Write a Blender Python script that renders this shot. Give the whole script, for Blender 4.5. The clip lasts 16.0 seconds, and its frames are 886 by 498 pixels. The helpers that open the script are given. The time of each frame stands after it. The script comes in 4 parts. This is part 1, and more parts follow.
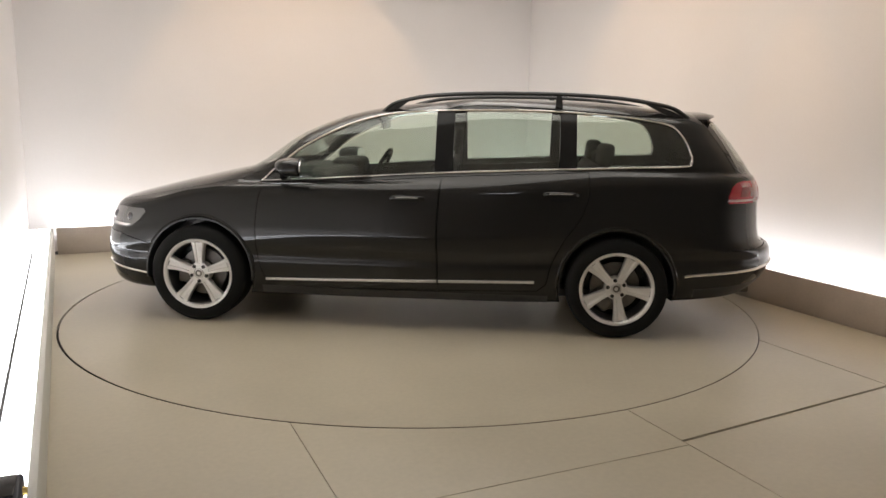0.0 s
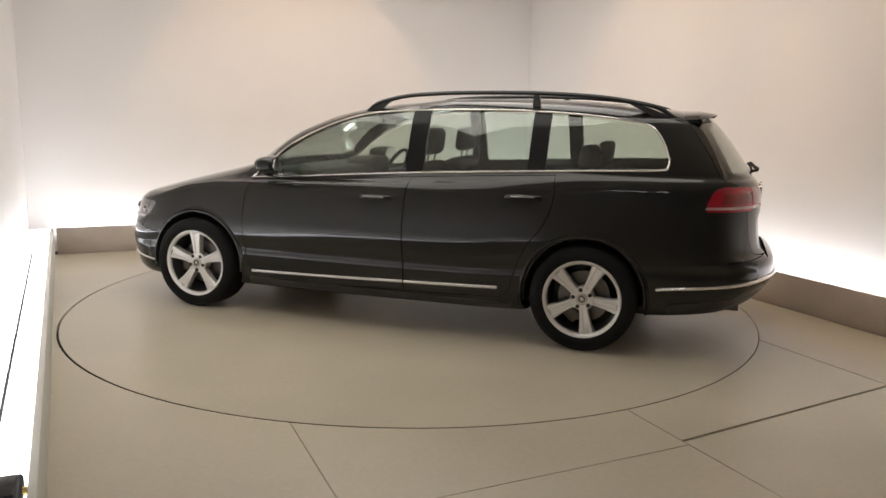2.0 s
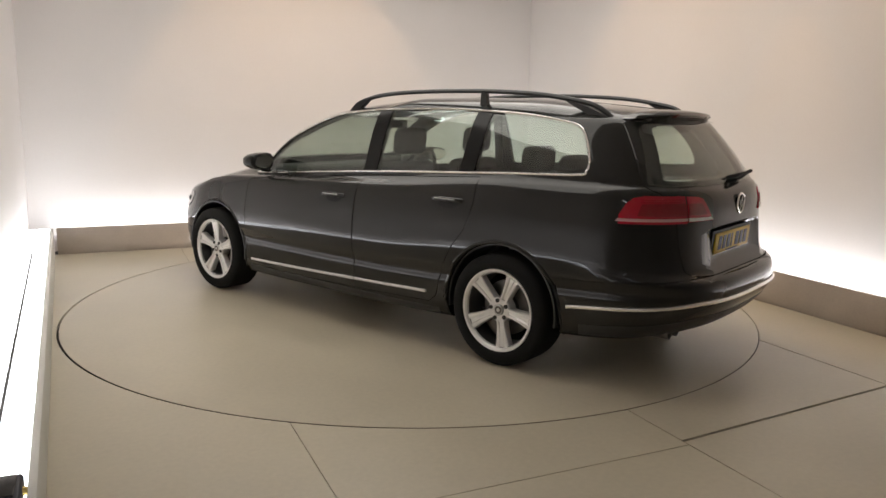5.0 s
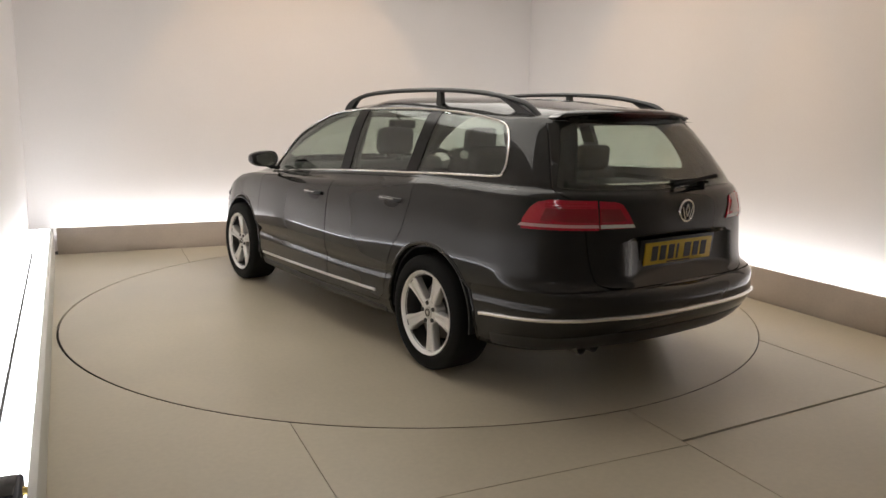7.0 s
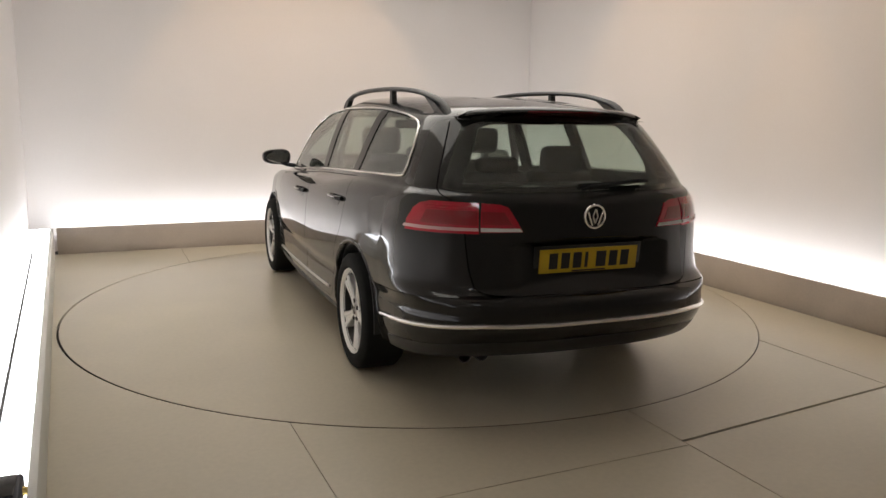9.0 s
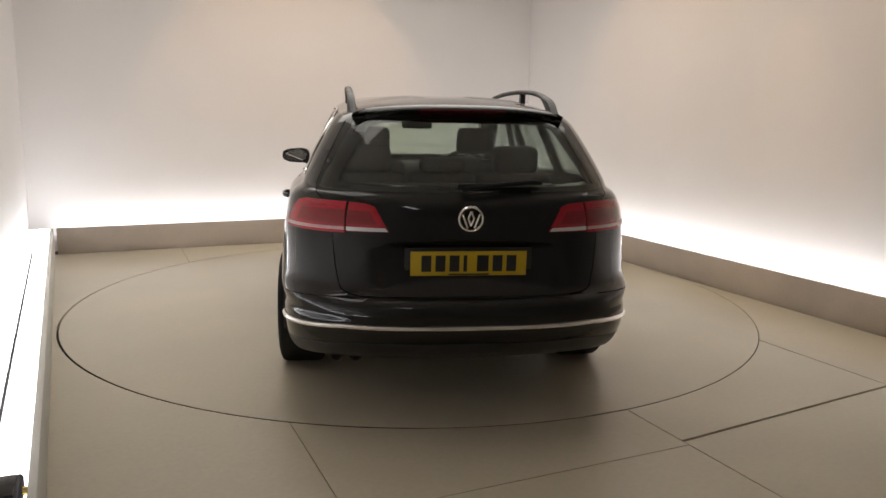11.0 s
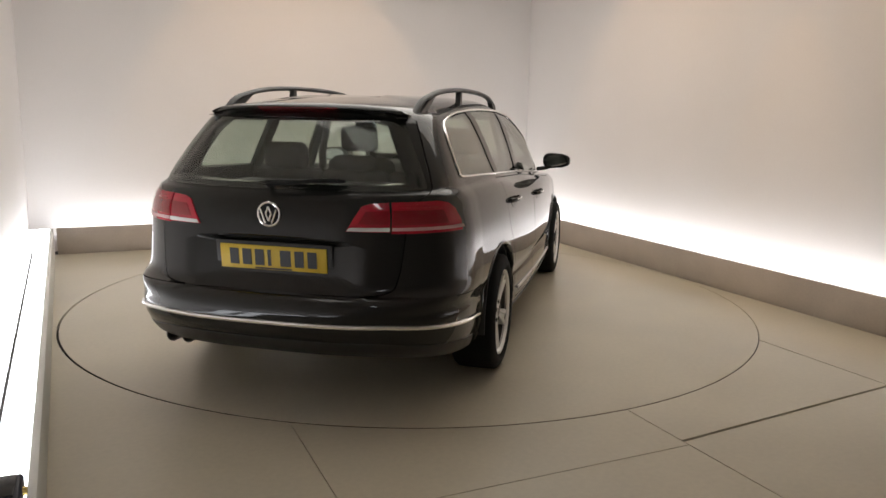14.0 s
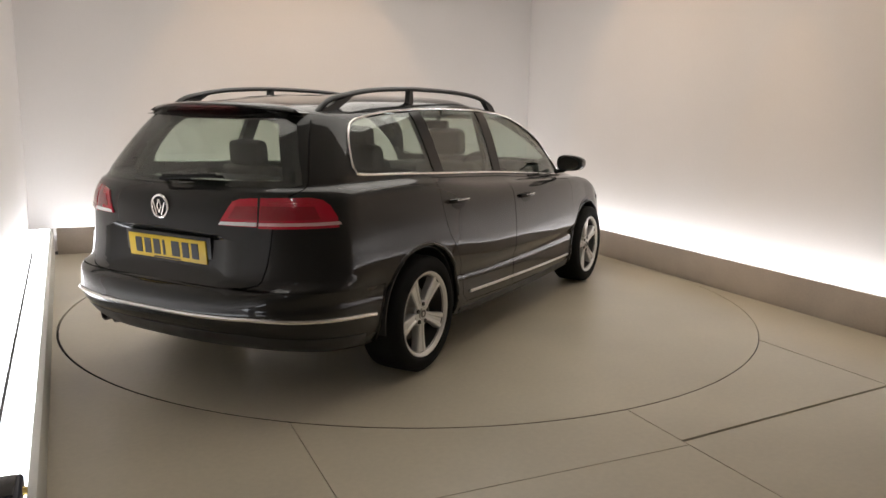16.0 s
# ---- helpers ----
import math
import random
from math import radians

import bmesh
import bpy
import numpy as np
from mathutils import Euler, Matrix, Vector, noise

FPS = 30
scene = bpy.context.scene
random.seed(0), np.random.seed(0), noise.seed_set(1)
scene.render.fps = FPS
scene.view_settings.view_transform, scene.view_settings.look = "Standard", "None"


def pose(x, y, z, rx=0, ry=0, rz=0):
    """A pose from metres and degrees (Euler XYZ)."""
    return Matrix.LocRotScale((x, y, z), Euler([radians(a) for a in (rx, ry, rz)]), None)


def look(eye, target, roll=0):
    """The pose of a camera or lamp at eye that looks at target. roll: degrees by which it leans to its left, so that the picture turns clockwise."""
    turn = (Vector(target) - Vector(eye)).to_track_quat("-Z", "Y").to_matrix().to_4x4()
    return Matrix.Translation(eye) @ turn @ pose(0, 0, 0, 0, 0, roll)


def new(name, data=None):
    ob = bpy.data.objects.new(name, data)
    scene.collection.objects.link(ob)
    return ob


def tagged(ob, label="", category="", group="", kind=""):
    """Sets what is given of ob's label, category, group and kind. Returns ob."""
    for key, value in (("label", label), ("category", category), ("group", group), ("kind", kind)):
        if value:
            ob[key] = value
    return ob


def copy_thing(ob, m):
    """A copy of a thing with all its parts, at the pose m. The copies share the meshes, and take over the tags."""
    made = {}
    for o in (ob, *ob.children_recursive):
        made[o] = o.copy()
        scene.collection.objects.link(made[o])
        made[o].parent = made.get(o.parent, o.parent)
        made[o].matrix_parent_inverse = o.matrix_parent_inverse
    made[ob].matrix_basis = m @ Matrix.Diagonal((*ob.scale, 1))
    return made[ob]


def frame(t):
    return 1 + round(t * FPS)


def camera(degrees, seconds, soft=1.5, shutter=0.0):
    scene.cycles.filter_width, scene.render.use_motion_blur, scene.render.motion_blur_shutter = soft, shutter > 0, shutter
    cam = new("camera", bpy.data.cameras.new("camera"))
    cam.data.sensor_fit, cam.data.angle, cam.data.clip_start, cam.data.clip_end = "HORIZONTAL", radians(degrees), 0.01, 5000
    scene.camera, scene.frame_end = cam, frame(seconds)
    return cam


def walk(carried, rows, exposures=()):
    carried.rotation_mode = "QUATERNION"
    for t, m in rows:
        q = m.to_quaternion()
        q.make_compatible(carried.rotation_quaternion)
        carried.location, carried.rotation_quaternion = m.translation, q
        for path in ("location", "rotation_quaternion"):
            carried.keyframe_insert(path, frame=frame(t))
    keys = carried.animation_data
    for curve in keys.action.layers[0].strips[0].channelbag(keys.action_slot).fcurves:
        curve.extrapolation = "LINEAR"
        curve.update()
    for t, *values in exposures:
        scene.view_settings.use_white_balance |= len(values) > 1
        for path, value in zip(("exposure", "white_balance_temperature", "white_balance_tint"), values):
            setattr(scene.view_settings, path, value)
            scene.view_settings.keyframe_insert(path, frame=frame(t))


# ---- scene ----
from mathutils.bvhtree import BVHTree

# ---------------------------------------------------------------- camera (stands still)
cam = camera(60.7, 16.0, soft=1.5)
EYE, AIM = (0.0, -5.6026, 1.3793), (0.18248, -0.68388, 0.49989)
walk(cam, [(0, look(EYE, AIM, 1.0)), (16, look(EYE, AIM, 1.0))],
     [(0, 0.17), (1.8, 0.14), (3, 0.03), (4, 0.0), (7, -0.03), (9, -0.08), (12.5, -0.14), (16, -0.15)])

# ---------------------------------------------------------------- plan of the booth
TURN = 22.5                      # the booth's walls are turned by this against the camera's line
BOOTH = pose(0, 0, 0, 0, 0, TURN)
KERB_L, KERB_R, KERB_B = -2.50, 2.47, 2.78      # inner faces of the kerbs (booth's own axes)
WALL_L, WALL_R, WALL_B = -2.77, 2.75, 3.06      # inner faces of the walls
FRONT, HIGH = -8.0, 3.1
KERB_H = 0.25
TABLE_R = 2.42
LEFT = pose(-2.457, 0, 0, 0, 0, 1.97)           # the left kerb runs slightly askew

# ---------------------------------------------------------------- world and light
world = bpy.data.worlds.new("world")
scene.world = world
world.use_nodes = True
world.node_tree.nodes["Background"].inputs[0].default_value = (0.9, 0.85, 0.8, 1)
world.node_tree.nodes["Background"].inputs[1].default_value = 0.02
STRIP_POWER = 7.0                # glow of the opal strips in the light trough
PANEL_POWER = 1.66                # glow of the ceiling panels


# ---------------------------------------------------------------- materials
def material(name, base, rough=0.5, metal=0.0, coat=0.0, emit=None, power=0.0):
    m = bpy.data.materials.new(name)
    m.use_nodes = True
    b = m.node_tree.nodes["Principled BSDF"]
    b.inputs["Base Color"].default_value = (*base, 1)
    b.inputs["Roughness"].default_value = rough
    b.inputs["Metallic"].default_value = metal
    b.inputs["Coat Weight"].default_value = coat
    b.inputs["Coat Roughness"].default_value = 0.03
    if emit:
        b.inputs["Emission Color"].default_value = (*emit, 1)
        b.inputs["Emission Strength"].default_value = power
    return m


def weathered(m, amount=0.12, scale=2.0, fine=60.0, bump=0.05, rough_var=0.1, stretch=(1, 1, 1)):
    """Two scales of variation in colour, gloss and relief."""
    t = m.node_tree
    b = t.nodes["Principled BSDF"]
    base, rough = list(b.inputs["Base Color"].default_value), b.inputs["Roughness"].default_value
    co = t.nodes.new("ShaderNodeTexCoord")
    mp = t.nodes.new("ShaderNodeMapping")
    mp.inputs["Scale"].default_value = stretch
    t.links.new(co.outputs["Object"], mp.inputs["Vector"])
    n1, n2 = t.nodes.new("ShaderNodeTexNoise"), t.nodes.new("ShaderNodeTexNoise")
    for n, sc in ((n1, scale), (n2, fine)):
        n.inputs["Scale"].default_value = sc
        n.inputs["Detail"].default_value = 5
        t.links.new(mp.outputs[0], n.inputs["Vector"])
    mix = t.nodes.new("ShaderNodeMath")
    mix.operation = "MULTIPLY_ADD"
    mix.inputs[1].default_value, mix.inputs[2].default_value = 0.35, 0.0
    t.links.new(n2.outputs[0], mix.inputs[0])
    add = t.nodes.new("ShaderNodeMath")
    add.operation = "ADD"
    t.links.new(n1.outputs[0], add.inputs[0])
    t.links.new(mix.outputs[0], add.inputs[1])
    ramp = t.nodes.new("ShaderNodeMapRange")
    ramp.inputs[1].default_value, ramp.inputs[2].default_value = 0.35, 1.0
    ramp.inputs[3].default_value, ramp.inputs[4].default_value = 1 - amount, 1 + amount
    t.links.new(add.outputs[0], ramp.inputs[0])
    col = t.nodes.new("ShaderNodeVectorMath")
    col.operation = "SCALE"
    col.inputs[0].default_value = base[:3]
    t.links.new(ramp.outputs[0], col.inputs["Scale"])
    t.links.new(col.outputs[0], b.inputs["Base Color"])
    rr = t.nodes.new("ShaderNodeMapRange")
    rr.inputs[1].default_value, rr.inputs[2].default_value = 0.4, 1.0
    rr.inputs[3].default_value, rr.inputs[4].default_value = rough - rough_var, rough + rough_var
    t.links.new(add.outputs[0], rr.inputs[0])
    t.links.new(rr.outputs[0], b.inputs["Roughness"])
    if bump:
        bp = t.nodes.new("ShaderNodeBump")
        bp.inputs["Strength"].default_value = bump
        bp.inputs["Distance"].default_value = 0.01
        t.links.new(n2.outputs[0], bp.inputs["Height"])
        t.links.new(bp.outputs[0], b.inputs["Normal"])
    return m


def glass(name, tint, rough=0.0):
    """Thin tinted pane: clear with a real mirror layer on it."""
    m = bpy.data.materials.new(name)
    m.use_nodes = True
    t = m.node_tree
    t.nodes.remove(t.nodes["Principled BSDF"])
    a, g = t.nodes.new("ShaderNodeBsdfTransparent"), t.nodes.new("ShaderNodeBsdfGlossy")
    a.inputs[0].default_value = (*tint, 1)
    g.inputs["Roughness"].default_value = rough
    lw, pw, mr, mx = (t.nodes.new("ShaderNode" + k) for k in ("LayerWeight", "Math", "MapRange", "MixShader"))
    lw.inputs[0].default_value = 0.5
    pw.operation = "POWER"
    pw.inputs[1].default_value = 4.5
    mr.inputs[3].default_value, mr.inputs[4].default_value = 0.075, 1.0
    t.links.new(lw.outputs["Facing"], pw.inputs[0])
    t.links.new(pw.outputs[0], mr.inputs[0])
    t.links.new(mr.outputs[0], mx.inputs[0])
    t.links.new(a.outputs[0], mx.inputs[1])
    t.links.new(g.outputs[0], mx.inputs[2])
    t.links.new(mx.outputs[0], t.nodes["Material Output"].inputs[0])
    return m


WALL = weathered(material("wall paint", (0.72, 0.682, 0.658), 0.7), 0.05, 0.7, 90, 0.03)
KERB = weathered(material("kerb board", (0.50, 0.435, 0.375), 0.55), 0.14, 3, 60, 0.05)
PLASTIC_GREY = material("grey plastic bar", (0.10, 0.10, 0.10), 0.6)
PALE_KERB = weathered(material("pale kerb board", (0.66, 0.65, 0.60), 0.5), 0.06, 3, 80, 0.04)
FLOOR = weathered(material("floor paint", (0.540, 0.480, 0.366), 0.34), 0.16, 0.9, 38, 0.015, 0.05)
JOINT = material("joint shadow gap", (0.03, 0.025, 0.02), 0.8)
# unseen end wall: tone chosen for what the car body mirrors
END_WALL = weathered(material("end wall paint", (0.56, 0.535, 0.50), 0.7), 0.1)
CEILING = weathered(material("ceiling paint", (0.6, 0.55, 0.5), 0.8), 0.05)
OPAL = material("lit opal strip", (0.9, 0.9, 0.9), 0.4, emit=(0.915, 0.945, 1.0), power=STRIP_POWER)
LAMP_FACE = material("lit ceiling panel", (0.9, 0.9, 0.9), 0.4, emit=(1.0, 0.945, 0.855), power=PANEL_POWER)
WHITE_BOARD = weathered(material("white ledge board", (0.8, 0.79, 0.77), 0.5), 0.05)

PAINT = material("dark metallic paint", (0.0100, 0.0098, 0.0088), 0.45, 0.0, 1.0)
PAINT.node_tree.nodes["Principled BSDF"].inputs["Specular IOR Level"].default_value = 0.06
PAINT.node_tree.nodes["Principled BSDF"].inputs["Coat IOR"].default_value = 1.45
BLACK = material("gloss black trim", (0.012, 0.012, 0.012), 0.15)
BLACK.node_tree.nodes["Principled BSDF"].inputs["Specular IOR Level"].default_value = 0.25
PLASTIC = weathered(material("black plastic", (0.022, 0.022, 0.022), 0.40), 0.15, 8, 200, 0.03)
RUBBER = weathered(material("tyre rubber", (0.012, 0.012, 0.0115), 0.85), 0.2, 10, 120, 0.1)
RUBBER.node_tree.nodes["Principled BSDF"].inputs["Specular IOR Level"].default_value = 0.18
CHROME = material("bright chrome", (0.82, 0.80, 0.77), 0.12, 1.0)
TRIM = material("satin bright trim", (0.94, 0.93, 0.91), 0.17, 1.0)
SATIN = material("satin aluminium", (0.62, 0.61, 0.59), 0.28, 1.0)
ALLOY = weathered(material("silver alloy", (0.80, 0.79, 0.77), 0.30, 0.35, 0.6), 0.03, 6, 80, 0.0, 0.03)
# rim barrel: alloy darkened in colour for the shade between the spokes
SHADED_ALLOY = weathered(material("shaded rim barrel", (0.07, 0.068, 0.065), 0.5, 0.3), 0.15, 8, 90, 0.0)
STEEL = weathered(material("brake steel", (0.16, 0.15, 0.14), 0.4, 0.9), 0.2, 12, 90, 0.0)
RED = material("red lamp glass", (0.46, 0.005, 0.023), 0.10, 0.0, 1.0)
DEEP_RED = material("dark red lamp glass", (0.27, 0.005, 0.016), 0.12, 0.0, 1.0)
BRAKE_RED = material("smoked red lamp glass", (0.085, 0.004, 0.006), 0.15, 0.0, 1.0)
PINK_LENS = material("pink-white lamp lens", (0.66, 0.36, 0.37), 0.15, 0.0, 1.0)
CLEAR_LENS = material("white lamp lens", (0.72, 0.68, 0.66), 0.15, 0.0, 1.0)
LAMP_GREY = material("headlamp inside", (0.20, 0.20, 0.20), 0.25, 0.5, 1.0)
LAMP_DARK = material("dark projector lens", (0.08, 0.08, 0.085), 0.08, 0.3, 1.0)
YELLOW = weathered(material("yellow plate", (0.62, 0.42, 0.02), 0.45), 0.06, 6, 60, 0.0)
PLATE_INK = material("black plate ink", (0.015, 0.015, 0.015), 0.5)
SEAT_CLOTH = weathered(material("charcoal seat cloth", (0.035, 0.034, 0.034), 0.85), 0.2, 15, 300, 0.2)
CABIN = weathered(material("dark cabin trim", (0.04, 0.038, 0.036), 0.7), 0.15, 6, 150, 0.1)
GLASS = glass("tinted window glass", (0.865, 0.91, 0.875))
MIRROR = material("mirror glass", (0.85, 0.85, 0.85), 0.02, 1.0)


# ---------------------------------------------------------------- mesh helpers
def part(name, bm, mat, parent=None, label="", sharp=40):
    me = bpy.data.meshes.new(name)
    bmesh.ops.recalc_face_normals(bm, faces=bm.faces[:])
    bm.to_mesh(me)
    bm.free()
    me.materials.append(mat)
    me.shade_smooth()
    me.set_sharp_from_angle(angle=radians(sharp))
    ob = new(name, me)
    ob.parent = parent
    return tagged(ob, label)


def box(bm, lo, hi, bevel=0.0, segments=2):
    sub = bmesh.new()
    size = [b - a for a, b in zip(lo, hi)]
    mid = [(a + b) / 2 for a, b in zip(lo, hi)]
    bmesh.ops.create_cube(sub, size=1, matrix=Matrix.Translation(mid) @ Matrix.Diagonal((*size, 1)))
    if bevel:
        bmesh.ops.bevel(sub, geom=sub.edges[:], offset=bevel, segments=segments, profile=0.5, affect="EDGES")
    me = bpy.data.meshes.new("box")
    sub.to_mesh(me)
    sub.free()
    bm.from_mesh(me)
    bpy.data.meshes.remove(me)


def prism(bm, outline, lo, hi, place):
    """Extrude a flat outline between two depths; place(a, b, depth) gives the point."""
    n = len(outline)
    bot = [bm.verts.new(place(a, b, lo)) for a, b in outline]
    top = [bm.verts.new(place(a, b, hi)) for a, b in outline]
    bm.faces.new(bot)
    bm.faces.new(top[::-1])
    for i in range(n):
        j = (i + 1) % n
        bm.faces.new((bot[j], bot[i], top[i], top[j]))
    return bm


def revolve(bm, profile, segments=48, closed=True):
    """Turn a profile of (y, radius) about the y axis."""
    rows = []
    for i in range(segments):
        a = 2 * math.pi * i / segments
        rows.append([bm.verts.new((r * math.cos(a), y, r * math.sin(a))) for y, r in profile])
    m = len(profile)
    for i in range(segments):
        p, q = rows[i], rows[(i + 1) % segments]
        for k in range(m if closed else m - 1):
            l = (k + 1) % m
            bm.faces.new((p[k], p[l], q[l], q[k]))


def tube(bm, points, radius, sides=8, closed=False, flat=1.0, up=Vector((0, 0, 1))):
    """A bar swept along points; flat squeezes it along the second axis."""
    points = [Vector(p) for p in points]
    n, rings = len(points), []
    for i, p in enumerate(points):
        a = points[(i - 1) % n] if closed or i else p
        b = points[(i + 1) % n] if closed or i < n - 1 else p
        d = (b - a).normalized()
        s = d.cross(up)
        s = s.normalized() if s.length > 1e-4 else d.cross(Vector((1, 0, 0))).normalized()
        u = s.cross(d)
        rings.append([bm.verts.new(p + s * (radius * math.cos(t)) + u * (radius * flat * math.sin(t)))
                      for t in (2 * math.pi * k / sides for k in range(sides))])
    for i in range(n if closed else n - 1):
        p, q = rings[i], rings[(i + 1) % n]
        for k in range(sides):
            l = (k + 1) % sides
            bm.faces.new((p[k], p[l], q[l], q[k]))
    if not closed:
        bm.faces.new(rings[0][::-1])
        bm.faces.new(rings[-1])


def smooth_path(knots, steps=8, closed=False):
    """Catmull-Rom points through knots."""
    k = [np.array(p, float) for p in knots]
    n, out = len(k), []
    for i in range(n if closed else n - 1):
        p1, p2 = k[i], k[(i + 1) % n]
        p0 = k[(i - 1) % n] if closed or i else 2 * p1 - p2
        p3 = k[(i + 2) % n] if closed or i < n - 2 else 2 * p2 - p1
        for s in range(steps):
            t = s / steps
            out.append(0.5 * (2 * p1 + (p2 - p0) * t + (2 * p0 - 5 * p1 + 4 * p2 - p3) * t * t + (3 * p1 - p0 - 3 * p2 + p3) * t ** 3))
    if not closed:
        out.append(k[-1])
    return [tuple(p) for p in out]


def cut(ob, tool_bm, operation="DIFFERENCE"):
    """Cut a mesh with a closed tool for good; the tool is thrown away."""
    me = bpy.data.meshes.new("tool")
    bmesh.ops.recalc_face_normals(tool_bm, faces=tool_bm.faces[:])
    tool_bm.to_mesh(me)
    tool_bm.free()
    tool = new("tool", me)
    mod = ob.modifiers.new("cut", "BOOLEAN")
    mod.operation, mod.object, mod.solver = operation, tool, "EXACT"
    got = bpy.data.meshes.new_from_object(ob.evaluated_get(bpy.context.evaluated_depsgraph_get()))
    ob.modifiers.clear()
    old = ob.data
    got.name = old.name
    ob.data = got
    bpy.data.meshes.remove(old)
    bpy.data.objects.remove(tool)
    bpy.data.meshes.remove(me)
    return ob


# ---------------------------------------------------------------- the booth
def setting(name, bm, mat, label, bevel_sharp=30):
    ob = part(name, bm, mat, None, label, bevel_sharp)
    ob.matrix_world = BOOTH
    return tagged(ob, kind="structure")


def slab(name, lo, hi, mat, label, bevel=0.0):
    bm = bmesh.new()
    box(bm, lo, hi, bevel)
    return setting(name, bm, mat, label)


def build_booth():
    base = slab("floor", (WALL_L - 0.2, FRONT - 0.2, -0.15), (WALL_R + 0.2, WALL_B + 0.2, -0.02), JOINT, "grey-beige painted floor of large plates round the turntable")
    # plates of the fixed floor, with narrow joints; the front ones are cut to the turntable's circle
    us = [-2.56, -1.42, 0.10, 1.62, KERB_R - 0.014]
    for i in range(4):
        vs = [FRONT, -5.85, -4.32, -2.85 if i < 2 else -2.755, 0.0, KERB_B - 0.016]
        for j in range(5):
            gap, across = (0.0035, 0.009) if i >= 2 else (0.0022, 0.0028)
            bm = bmesh.new()
            box(bm, (us[i] + gap, vs[j] + (across if j < 4 else -gap), -0.025), (us[i + 1] - gap, vs[j + 1] - (across if j != 3 else -gap), 0.0))
            if i >= 2:      # the wide joint in front of the turntable runs slightly askew
                for v in bm.verts:
                    if abs(v.co.y + 2.755) < 0.05:
                        v.co.y += -0.052 + 0.083 * (v.co.x - 0.12)
            ob = part("floor_plate", bm, FLOOR, base, sharp=30)
            if j >= 3:
                hole = bmesh.new()
                bmesh.ops.create_cone(hole, cap_ends=True, segments=160, radius1=TABLE_R + 0.0105, radius2=TABLE_R + 0.0105, depth=0.4, matrix=Matrix.Translation((-0.0045, -0.001, 0)))
                cut(ob, hole)
                if not ob.data.polygons:
                    bpy.data.objects.remove(ob)
    back = slab("wall_back", (WALL_L - 0.15, WALL_B, -0.02), (WALL_R + 0.15, WALL_B + 0.15, HIGH), WALL, "matt pale beige painted back wall")
    bm = bmesh.new()
    box(bm, (-1.32, WALL_B - 0.006, 1.275), (0.05, WALL_B + 0.01, 1.287))
    part("seam_strip", bm, WALL, back, "faint horizontal seam")
    slab("wall_right", (WALL_R, FRONT, -0.02), (WALL_R + 0.15, WALL_B - 0.003, HIGH), WALL, "matt pale beige painted side wall")
    slab("wall_left", (WALL_L - 0.15, FRONT, -0.02), (WALL_L, WALL_B - 0.003, HIGH), WALL, "matt pale beige painted side wall")
    slab("wall_front", (WALL_L - 0.15, FRONT - 0.15, -0.02), (WALL_R + 0.15, FRONT - 0.003, HIGH), END_WALL, "unseen pale end wall, added to close the booth")
    slab("ceiling", (WALL_L - 0.15, FRONT - 0.15, HIGH + 0.003), (WALL_R + 0.15, WALL_B + 0.15, HIGH + 0.15), CEILING, "plain painted ceiling")
    end = -3.6
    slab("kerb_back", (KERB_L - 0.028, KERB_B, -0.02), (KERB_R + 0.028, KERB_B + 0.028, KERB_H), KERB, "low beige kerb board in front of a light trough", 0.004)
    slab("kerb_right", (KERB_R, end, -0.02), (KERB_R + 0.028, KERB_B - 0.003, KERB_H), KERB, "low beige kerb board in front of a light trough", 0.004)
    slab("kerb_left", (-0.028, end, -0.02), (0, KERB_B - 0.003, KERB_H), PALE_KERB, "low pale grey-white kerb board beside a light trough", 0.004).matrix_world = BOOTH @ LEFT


def light_strip(lo, hi, label, place=None):
    bm = bmesh.new()
    box(bm, (lo[0], lo[1], lo[2] - 0.012), (hi[0], hi[1], lo[2] + 0.010), 0.002)
    ob = part("light_strip", bm, WHITE_BOARD)
    k = 0 if hi[0] - lo[0] > hi[1] - lo[1] else 1
    n = max(1, round((hi[k] - lo[k]) / 1.25))
    step = (hi[k] - lo[k]) / n
    for i in range(n):
        a, b = list(lo), list(hi)
        a[k], b[k], a[2] = lo[k] + i * step + 0.0008, lo[k] + (i + 1) * step - 0.0008, lo[2] + 0.011
        bm = bmesh.new()
        box(bm, a, b, 0.003)
        part("diffuser", bm, OPAL, ob, "glowing opal cover")
    ob.matrix_world = BOOTH @ place if place else BOOTH
    return tagged(ob, label, "light strip", "light strips in the trough")


